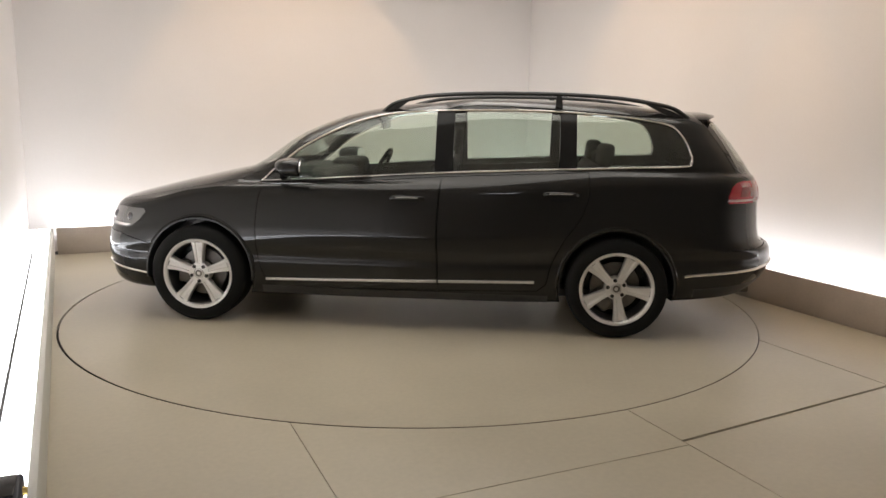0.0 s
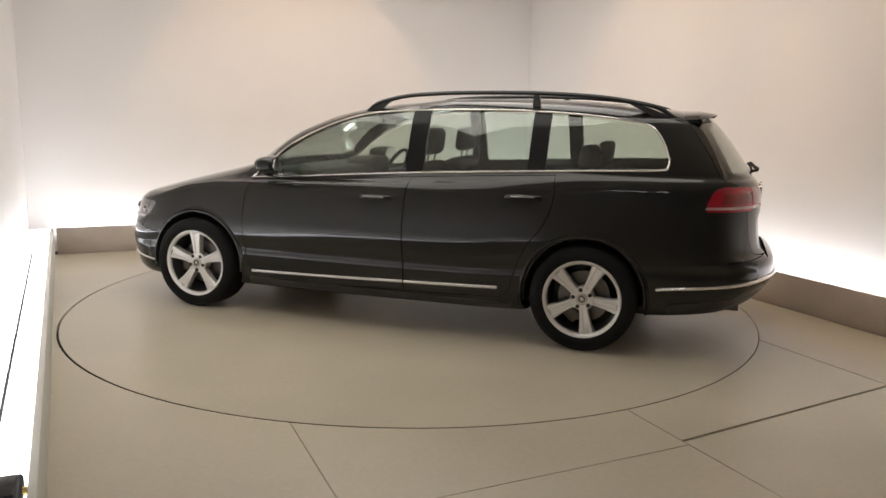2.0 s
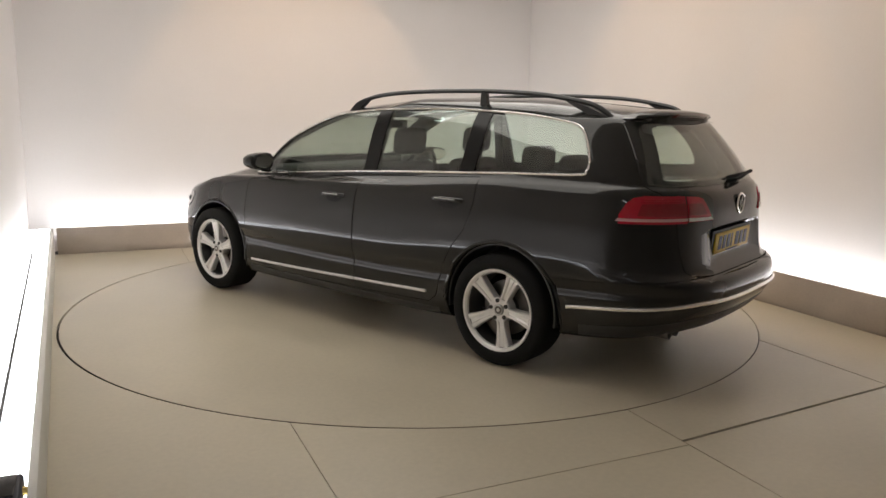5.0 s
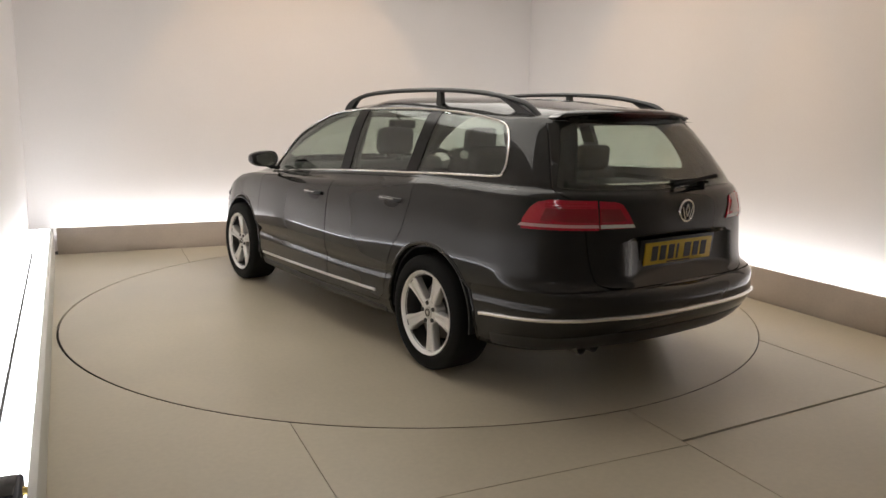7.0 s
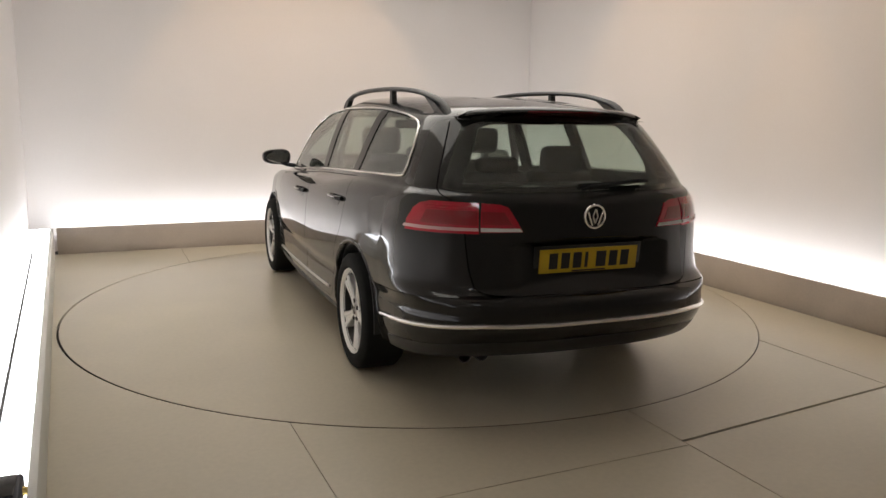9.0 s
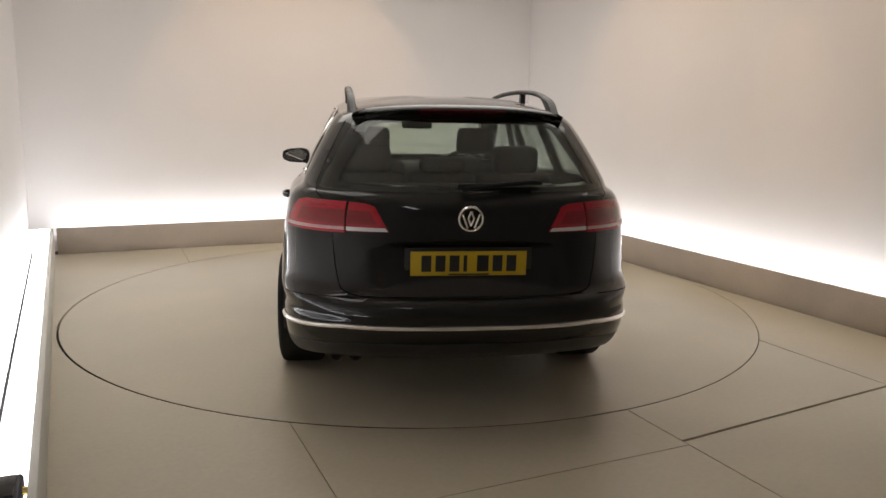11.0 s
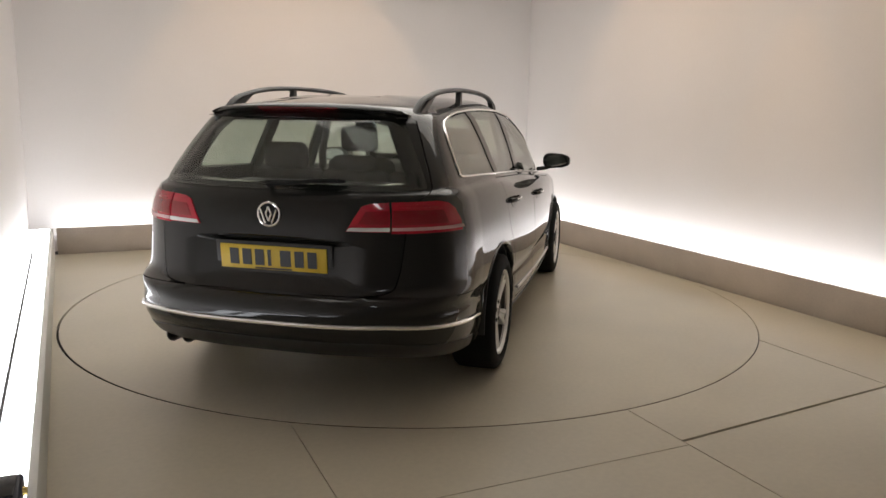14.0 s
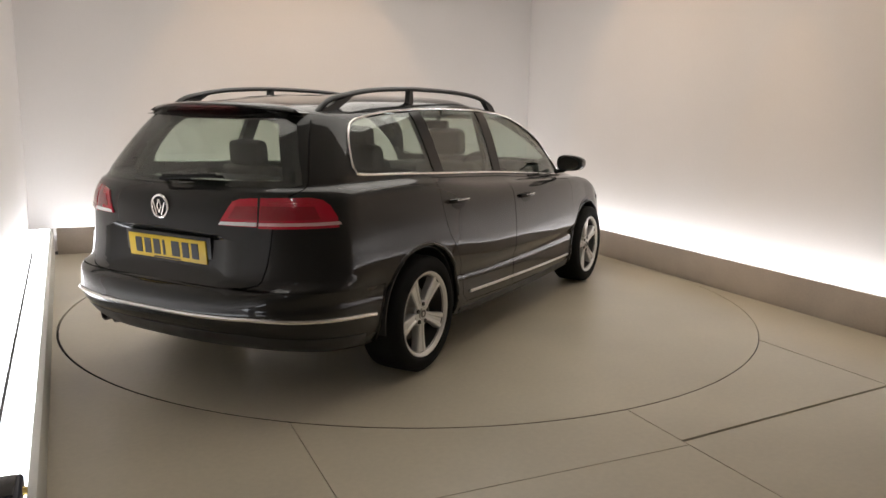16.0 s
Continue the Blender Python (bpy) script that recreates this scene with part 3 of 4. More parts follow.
# ---------------------------------------------------------------- car: pieces laid on the skin
def patch(outline, project, off, thick, rings=6):
    """A curved plate over a star-shaped outline; off: how proud of the skin its face is."""
    bm = bmesh.new()
    ca, cb = (sum(p[i] for p in outline) / len(outline) for i in (0, 1))
    levels = []

    def spot(a, b, d):
        p, n = project(a, b)
        return bm.verts.new(p + n * d)
    for k in range(rings):
        f = 1 - k / rings
        levels.append([spot(ca + (a - ca) * f, cb + (b - cb) * f, off) for a, b in outline])
    mid = spot(ca, cb, off)
    n = len(outline)
    for p, q in zip(levels, levels[1:]):
        for i in range(n):
            bm.faces.new((p[i], p[(i + 1) % n], q[(i + 1) % n], q[i]))
    for i in range(n):
        bm.faces.new((levels[-1][i], levels[-1][(i + 1) % n], mid))
    back = [spot(a, b, off - thick) for a, b in outline]
    for i in range(n):
        bm.faces.new((back[i], back[(i + 1) % n], levels[0][(i + 1) % n], levels[0][i]))
    bm.faces.new(back)
    return bm


def pane(x0, x1, side, off, thick, edge=0.006, nx=26, nz=8):
    """A side pane between two uprights, following the window line."""
    bm = bmesh.new()
    sheets = []
    for d in (off, off - thick):
        sheet = []
        for i in range(nx + 1):
            x = x0 + (x1 - x0) * i / nx
            lo, hi = z_low(x) + edge, z_top(x) - edge
            hi = max(hi, lo + 0.002)
            row = []
            for j in range(nz + 1):
                p, n = on_side(x, lo + (hi - lo) * j / nz, side)
                row.append(bm.verts.new(p + n * d))
            sheet.append(row)
        sheets.append(sheet)
    for sheet in sheets:
        for i in range(nx):
            for j in range(nz):
                bm.faces.new((sheet[i][j], sheet[i + 1][j], sheet[i + 1][j + 1], sheet[i][j + 1]))
    a, b = sheets
    rim = [(i, 0) for i in range(nx + 1)] + [(nx, j) for j in range(1, nz + 1)] + [(i, nz) for i in range(nx - 1, -1, -1)] + [(0, j) for j in range(nz - 1, 0, -1)]
    for k in range(len(rim)):
        (i, j), (p, q) = rim[k], rim[(k + 1) % len(rim)]
        bm.faces.new((a[i][j], a[p][q], b[p][q], b[i][j]))
    return bm


def dense(outline, step=0.04):
    out = []
    n = len(outline)
    for i in range(n):
        (a, b), (c, d) = outline[i], outline[(i + 1) % n]
        k = max(1, int(math.hypot(c - a, d - b) / step))
        out += [(a + (c - a) * j / k, b + (d - b) * j / k) for j in range(k)]
    return out


def side_of(s):
    return lambda a, b: on_side(a, b, s)


def build_side(s, front, rear):
    """Glass, pillars, bright trim, handles, mirror of one side."""
    part("window_glass", pane(0.93, -0.185, s, -0.006, 0.004), GLASS, front, "lightly green-tinted side glass")
    part("window_glass", pane(-0.305, -0.975, s, -0.006, 0.004), GLASS, rear, "lightly green-tinted side glass")
    part("quarter_glass", pane(-1.085, -1.785, s, -0.006, 0.004), GLASS, CAR, "lightly green-tinted rear quarter glass")
    for a, b, name in ((-0.187, -0.303, "door_pillar"), (-0.977, -1.083, "rear_pillar")):
        part(name, pane(a, b, s, -0.002, 0.03, 0.0, 6, 8), BLACK, CAR, "gloss black window pillar")
    bm = bmesh.new()
    ring_pts = [on_side(a, b, s) for a, b in dense(DLO, 0.03)]
    tube(bm, [p + n * 0.004 for p, n in ring_pts], 0.0064, 8, True, 1.0)
    part("window_trim", bm, TRIM, CAR, "bright chrome strip round the side windows")
    for door, x0, x1 in ((front, 0.90, -0.222), (rear, -0.234, -0.84)):
        bm = bmesh.new()
        pts = []
        for i in range(24):
            x = x0 + (x1 - x0) * i / 23
            p, n = on_side(x, 0.322 - 0.0255 * x, s)
            pts.append(p + n * 0.004)
        tube(bm, pts, 0.0065, 8, False, 1.4)
        part("sill_strip", bm, SATIN, door, "satin silver strip low on the door")
    for door, x, z in ((front, -0.03, 0.847), (rear, -0.985, 0.893)):
        outline = [(x + 0.075 * math.cos(t), z - 0.012 + 0.030 * math.sin(t)) for t in (2 * math.pi * k / 20 for k in range(20))]
        part("handle_recess", patch(outline, side_of(s), 0.0012, 0.004, 3), BLACK, door)
        bm = bmesh.new()
        pts = []
        for i in range(13):
            f = i / 12
            p, n = on_side(x + 0.105 - 0.21 * f, z + 0.004, s)
            pts.append(p + n * (0.006 + 0.030 * math.sin(math.pi * f) ** 0.5))
        tube(bm, pts, 0.010, 8, False, 1.35)
        grip = part("door_handle", bm, PAINT, door, "body-coloured grip handle")
        bm = bmesh.new()
        tube(bm, [q + Vector((0, s * 0.009, 0.004)) for q in pts[2:-2]], 0.0022, 6)
        part("handle_strip", bm, SATIN, grip, "thin chrome strip")
    # door mirror
    arm = bmesh.new()
    tube(arm, [(0.80, s * 0.775, 0.955), (0.78, s * 0.83, 0.965), (0.755, s * 0.885, 0.985)], 0.028, 10, False, 0.6)
    mirror = part("door_mirror", arm, BLACK, front, "body-coloured door mirror on a black foot")
    bm = bmesh.new()
    bmesh.ops.create_uvsphere(bm, u_segments=28, v_segments=16, radius=1)
    for v in bm.verts:
        x, y, z = v.co
        k = 3.0
        r = (abs(x) ** k + abs(y) ** k + abs(z) ** k) ** (1 / k)
        v.co = Vector((x, y, z)) / r
        v.co.x = max(v.co.x, -0.55)
        taper = 1 - 0.22 * (v.co.y + 1) / 2 - 0.18 * max(0, v.co.x)
        v.co = Vector((0.70 + v.co.x * 0.105 * (1 - 0.15 * v.co.y) - 0.02 * v.co.y, s * (0.935 + v.co.y * 0.108), 1.032 + v.co.z * 0.066 * taper))
    part("mirror_cap", bm, PAINT, mirror)
    line = [(0.935 + 0.085 * math.cos(t), 1.032 + 0.047 * math.sin(t) * (1 - 0.12 * math.cos(t))) for t in (2 * math.pi * k / 24 for k in range(24))]
    part("mirror_glass", prism(bmesh.new(), line, 0.634, 0.640, lambda a, b, d: (d - 0.185 * (a - 0.935), s * a, b)), MIRROR, mirror, "silvered mirror glass")
    # roof rail, its ends running down into the roof
    bm = bmesh.new()
    pts = smooth_path([(0.19, s * 0.515, on_roof(0.19, s * 0.515) - 0.012), (0.12, s * 0.517, 1.437), (0.02, s * 0.52, 1.468), (-0.12, s * 0.522, 1.494), (-0.35, s * 0.525, 1.510), (-0.64, s * 0.525, 1.517),
                       (-1.00, s * 0.525, 1.515), (-1.33, s * 0.52, 1.498), (-1.55, s * 0.515, 1.469), (-1.70, s * 0.51, 1.436), (-1.80, s * 0.505, on_roof(-1.80, s * 0.505) - 0.012)], 6)
    tube(bm, pts, 0.019, 10, False, 0.72)
    rail = part("roof_rail", bm, PLASTIC, CAR, "black roof rail on three feet")
    for a, b, c in ((0.19, 0.0, 0.10), (-1.80, -1.50, -1.66)):
        foot = bmesh.new()
        za = on_roof(a, s * 0.51) - 0.01
        zb = 1.470 if a > 0 else 1.473
        prism(foot, [(a, za), ((a + b) / 2, (za + zb) / 2 + 0.012), (b, zb), (c, on_roof(c, s * 0.51) - 0.01)], 0.500, 0.532, along_y(s))
        part("rail_foot", foot, PLASTIC, rail)
    post = bmesh.new()
    prism(post, [(-0.945, on_roof(-0.94, s * 0.52) - 0.01), (-0.952, 1.512), (-0.985, 1.512), (-0.995, on_roof(-0.99, s * 0.52) - 0.01)], 0.510, 0.540, along_y(s))
    part("rail_foot", post, PLASTIC, rail)
    # turned-out lips of the wheel arches
    for ax in (AXLE, -AXLE):
        bm = bmesh.new()
        lip = []
        for k in range(37):
            a = radians(-14 + 208 * k / 36)
            p, n = on_side(ax + (ARCH_R + 0.010) * math.cos(a), HUB_Z + 0.008 + (ARCH_R + 0.010) * math.sin(a), s)
            lip.append(p - n * 0.0065)
        tube(bm, lip, 0.013, 8, False, 1.0)
        part("arch_lip", bm, PAINT, BODY)
    # black sill cover under the doors
    bm = bmesh.new()
    sheets = ([], [])
    for i in range(31):
        x = 0.93 - 1.86 * i / 30
        for sheet, d in zip(sheets, (0.003, -0.008)):
            col = []
            for k in range(4):
                pt, n = on_side(x, 0.204 + 0.050 * k / 3, s)
                col.append(bm.verts.new(pt + n * d))
            sheet.append(col)
    for sheet in sheets:
        for p, q in zip(sheet, sheet[1:]):
            for k in range(3):
                bm.faces.new((p[k], p[k + 1], q[k + 1], q[k]))
    for p, q, u, v in zip(sheets[0], sheets[0][1:], sheets[1], sheets[1][1:]):
        for k in (0, 3):
            bm.faces.new((p[k], q[k], v[k], u[k]))
    part("sill_cover", bm, PLASTIC, BODY, "black plastic sill cover")
    # wheel-arch liners
    for ax in (AXLE, -AXLE):
        bm = bmesh.new()
        prof = [(s * 0.90, ARCH_R - 0.012), (s * 0.90, ARCH_R - 0.002), (s * 0.56, ARCH_R - 0.002), (s * 0.56, 0.05), (s * 0.57, 0.05), (s * 0.57, ARCH_R - 0.012)]
        revolve(bm, [(y * (0.955 if abs(y) > 0.8 else 1), r) for y, r in prof], 48)
        geom = bm.verts[:] + bm.edges[:] + bm.faces[:]
        bmesh.ops.bisect_plane(bm, geom=geom, plane_co=(0, 0, -0.045), plane_no=(0, 0, -1), clear_outer=True)
        part("arch_liner", bm, PLASTIC, CAR).location = (ax, 0, HUB_Z + 0.008)


build_side(1, DOORS[0], DOORS[1])
build_side(-1, DOORS[2], DOORS[3])


# ---------------------------------------------------------------- car: tail
def lamp_points(outline, s):
    return lambda a, b: on_corner(a, b, s)


def build_tail_lamp(s):
    # wing lamp: outline in (angle round the corner, height); lower red, white line
    wing = dense_polar([(117.4, 0.862), (117.6, 0.908), (119.6, 0.960), (121.8, 0.986), (125.5, 0.997), (139.8, 0.994), (140.5, 0.862)])
    lamp = part("tail_lamp", patch(wing, lamp_points(wing, s), 0.006, 0.02), RED, CAR, "red tail lamp with a white lower line")
    band = dense_polar([(123, 0.902), (124.5, 0.958), (139.6, 0.960), (140.0, 0.899)])
    part("lamp_chamber", patch(band, lamp_points(band, s), 0.0085, 0.004, 4), DEEP_RED, lamp, "darker red chamber")
    for z in (0.968, 0.980):
        bm = bmesh.new()
        tube(bm, [on_corner(a, z, s)[0] + on_corner(a, z, s)[1] * 0.0065 for a in range(124, 139, 2)], 0.003, 6)
        part("lamp_rib", bm, RED, lamp)
    line = dense_polar([(116.6, 0.874), (117.2, 0.888), (140.2, 0.888), (140.4, 0.874)])
    part("white_line", patch(line, lamp_points(line, s), 0.0115, 0.004, 4), PINK_LENS, lamp, "pinkish white reflector line")
    inner = dense_polar([(140.9, 0.868), (140.6, 0.993), (146.0, 0.988), (148.6, 0.976), (150.0, 0.950), (151.8, 0.912), (153.5, 0.870)])
    lamp = part("gate_lamp", patch(inner, lamp_points(inner, s), 0.006, 0.02), RED, GATE, "red lamp on the tailgate")
    band = dense_polar([(141.2, 0.902), (141.0, 0.958), (147.5, 0.955), (150.0, 0.902)])
    part("lamp_chamber", patch(band, lamp_points(band, s), 0.0085, 0.004, 4), DEEP_RED, lamp, "darker red chamber")
    line = dense_polar([(141.0, 0.872), (140.9, 0.889), (152.4, 0.887), (153.3, 0.872)])
    part("white_line", patch(line, lamp_points(line, s), 0.0115, 0.004, 4), CLEAR_LENS, lamp, "white reflector line")


def dense_polar(outline):
    out = []
    n = len(outline)
    for i in range(n):
        (a, b), (c, d) = outline[i], outline[(i + 1) % n]
        k = max(1, int(math.hypot((c - a) * 0.0125, d - b) / 0.025))
        out += [(a + (c - a) * j / k, b + (d - b) * j / k) for j in range(k)]
    return out


def build_tail():
    for s in (1, -1):
        build_tail_lamp(s)
    # rear window
    glass_line = dense(mirrored([(0, 1.372), (0.42, 1.368)] + smooth_path([(0.495, 1.345), (0.60, 1.16), (0.645, 1.075), (0.625, 1.042), (0.3, 1.036)], 4) + [(0, 1.036)]), 0.05)
    part("rear_window", patch(glass_line, on_tail, 0.003, 0.004, 8), GLASS, GATE, "lightly tinted rear window")
    edge_out, bm = glass_line, bmesh.new()
    inner = dense_match(glass_line, 0.88)
    rows = []
    for line, d in ((edge_out, -0.003), (inner, -0.003), (inner, -0.010), (edge_out, -0.010)):
        rows.append([bm.verts.new(on_tail(a, b)[0] + on_tail(a, b)[1] * d) for a, b in line])
    n = len(glass_line)
    for k in range(4):
        p, q = rows[k], rows[(k + 1) % 4]
        for i in range(n):
            bm.faces.new((p[i], p[(i + 1) % n], q[(i + 1) % n], q[i]))
    part("window_border", bm, BLACK, GATE, "black printed border of the rear window")
    # spoiler over the rear window, with the high brake lamp
    bm = bmesh.new()
    rows = []
    for i in range(33):
        y = -0.51 + 1.02 * i / 32
        f = abs(y) / 0.51
        drop = 0.03 * f ** 2.5
        tip = -2.03 + 0.12 * f ** 3
        thin = max(0.12, 1 - f ** 10) ** 0.5
        rows.append([bm.verts.new((p[0], p[1], 1.392 - drop + (p[2] - 1.392 + drop) * thin)) for p in ((-1.80, y, 1.424 - drop * 1.5), (-1.93, y, 1.424 - drop), (tip, y, 1.408 - drop * 0.9), (tip - 0.006, y, 1.398 - drop * 0.9),
                                                (tip + 0.012, y, 1.388 - drop * 0.9), (-1.96, y, 1.368 - drop * 0.8), (-1.88, y, 1.365 - drop), (-1.80, y, 1.37 - drop))])
    for p, q in zip(rows, rows[1:]):
        for k in range(8):
            bm.faces.new((p[k], p[(k + 1) % 8], q[(k + 1) % 8], q[k]))
    bm.faces.new(rows[0][::-1])
    bm.faces.new(rows[-1])
    spoiler = part("spoiler", bm, PAINT, GATE, "body-coloured roof spoiler", 50)
    bm = bmesh.new()
    rows = []
    for i in range(13):
        y = -0.20 + 0.40 * i / 12
        f = abs(y) / 0.51
        tip = -2.03 + 0.12 * f ** 3
        rows.append([bm.verts.new((tip + dx, y, z)) for dx, z in ((-0.0085, 1.400), (-0.0095, 1.394), (0.008, 1.380), (0.040, 1.3765), (0.045, 1.382), (0.008, 1.390))])
    for p, q in zip(rows, rows[1:]):
        for k in range(6):
            bm.faces.new((p[k], p[(k + 1) % 6], q[(k + 1) % 6], q[k]))
    bm.faces.new(rows[0][::-1])
    bm.faces.new(rows[-1])
    part("high_brake_lamp", bm, BRAKE_RED, spoiler, "dark red high brake lamp")
    # wiper
    bm = bmesh.new()
    tube(bm, [(-2.262, 0.02, 1.050), (-2.30, 0.018, 1.060), (-2.305, -0.03, 1.066), (-2.285, -0.17, 1.078), (-2.272, -0.30, 1.088)], 0.012, 8, False, 0.8)
    wiper = part("rear_wiper", bm, RUBBER, GATE, "black rear wiper")
    bm = bmesh.new()
    tube(bm, [(-2.262, 0.05, 1.068), (-2.266, -0.14, 1.074), (-2.258, -0.33, 1.082)], 0.008, 6)
    part("wiper_blade", bm, RUBBER, wiper)
    # round badge: ring and plain bars
    c = Vector((on_tail(0, 0.931)[0].x - 0.004, 0, 0.931))
    bm = bmesh.new()
    tube(bm, [c + Vector((0, 0.052 * math.cos(t), 0.052 * math.sin(t))) for t in (2 * math.pi * k / 32 for k in range(32))], 0.006, 8, True, 1.0, Vector((1, 0, 0)))
    badge = part("badge", bm, CHROME, GATE, "round chrome badge")
    bm = bmesh.new()
    bmesh.ops.create_cone(bm, cap_ends=True, segments=32, radius1=0.05, radius2=0.05, depth=0.006, matrix=Matrix.Translation(c + Vector((0.001, 0, 0))) @ Matrix.Rotation(math.pi / 2, 4, "Y"))
    part("badge_disc", bm, BLACK, badge)
    for y0, z0, y1, z1 in ((0.038, 0.022, 0.015, -0.040), (-0.015, -0.040, -0.038, 0.022), (0.0, 0.034, 0.013, 0.002), (0.013, 0.002, 0.0, -0.030), (0.0, -0.030, -0.013, 0.002), (-0.013, 0.002, 0.0, 0.034)):
        bm = bmesh.new()
        tube(bm, [c + Vector((-0.005, y0, z0)), c + Vector((-0.005, y1, z1))], 0.0048, 6)
        part("badge_bar", bm, CHROME, badge)
    # number plate in its recess: plain bars for the characters
    tilt = Matrix.Translation((-2.301, 0, 0.7285)) @ Matrix.Rotation(radians(-5), 4, "Y")
    bm = bmesh.new()
    box(bm, (-0.004, -0.26, -0.0555), (0.004, 0.26, 0.0555), 0.002)
    plate = part("number_plate", bm, YELLOW, GATE, "yellow rear number plate with black bars")
    plate.matrix_local = tilt
    x = 0.212
    for i, w in enumerate((0.044, 0.044, 0.044, 0.016, 0.0, 0.052, 0.044, 0.044)):
        if w == 0:
            x -= 0.026
            continue
        bm = bmesh.new()
        box(bm, (-0.0062, x - w, -0.036), (-0.0042, x, 0.038))
        part("plate_bar", bm, PLATE_INK, plate)
        x -= w + 0.0185
    bm = bmesh.new()
    box(bm, (-0.0062, -0.09, -0.0525), (-0.0042, 0.09, -0.0455))
    part("plate_bar", bm, PLATE_INK, plate)
    bm = bmesh.new()
    box(bm, (0.005, -0.285, -0.078), (0.012, 0.285, 0.07), 0.003)
    part("plate_carrier", bm, PLASTIC, plate, "black plate carrier")
    # bright strip round the rear bumper
    bm = bmesh.new()
    pts = []
    for i in range(97):
        deg = 101.5 + (258.5 - 101.5) * i / 96
        side = 1 if deg <= 180 else -1
        a = deg if deg <= 180 else 360 - deg
        z = 0.405 + 0.066 * min(1, max(0, (a - 101.5) / 42)) ** 0.85
        p, n = on_corner(a, z, side)
        pts.append(p + n * 0.004)
    tube(bm, pts, 0.0100, 8, False, 1.1)
    part("bumper_strip", bm, TRIM, REAR_BUMPER, "bright chrome strip along the rear bumper")
    # black lower valance of the bumper
    bm = bmesh.new()
    sheets = ([], [])
    for i in range(49):
        deg = 106 + 148 * i / 48
        side, a = (1, deg) if deg <= 180 else (-1, 360 - deg)
        f = min(1, (a - 106) / 40)
        for sheet, d in zip(sheets, (0.003, -0.008)):
            col = []
            for k in range(7):
                pt, n = on_corner(a, 0.262 + 0.044 * f + (0.060 + 0.022 * f) * k / 6, side)
                col.append(bm.verts.new(pt + n * d))
            sheet.append(col)
    for sheet in sheets:
        for p, q in zip(sheet, sheet[1:]):
            for k in range(6):
                bm.faces.new((p[k], p[k + 1], q[k + 1], q[k]))
    for p, q, u, v in zip(sheets[0], sheets[0][1:], sheets[1], sheets[1][1:]):
        for k in (0, 6):
            bm.faces.new((p[k], q[k], v[k], u[k]))
    for i in (0, 48):
        for k in range(6):
            bm.faces.new((sheets[0][i][k], sheets[0][i][k + 1], sheets[1][i][k + 1], sheets[1][i][k]))
    part("lower_valance", bm, PLASTIC, REAR_BUMPER, "black plastic lower edge of the bumper")
    # twin exhaust tips under the left of the bumper
    for y in (0.50, 0.585):
        bm = bmesh.new()
        prof = [(-0.06, 0.032), (0.06, 0.032), (0.06, 0.028), (-0.06, 0.028)]
        revolve(bm, prof, 20)
        tip = part("exhaust_tip", bm, STEEL, CAR, "dull steel exhaust tip")
        tip.matrix_local = pose(-2.17, y, 0.298, 0, 0, 90)


def dense_match(line, f):
    cy, cz = 0.0, 1.205
    return [(cy + (a - cy) * f, cz + (b - cz) * (f - 0.04)) for a, b in line]


build_tail()


# ---------------------------------------------------------------- car: nose
def on_nose(deg, z, s=1):
    return on_corner(deg, z, s, 1.35)


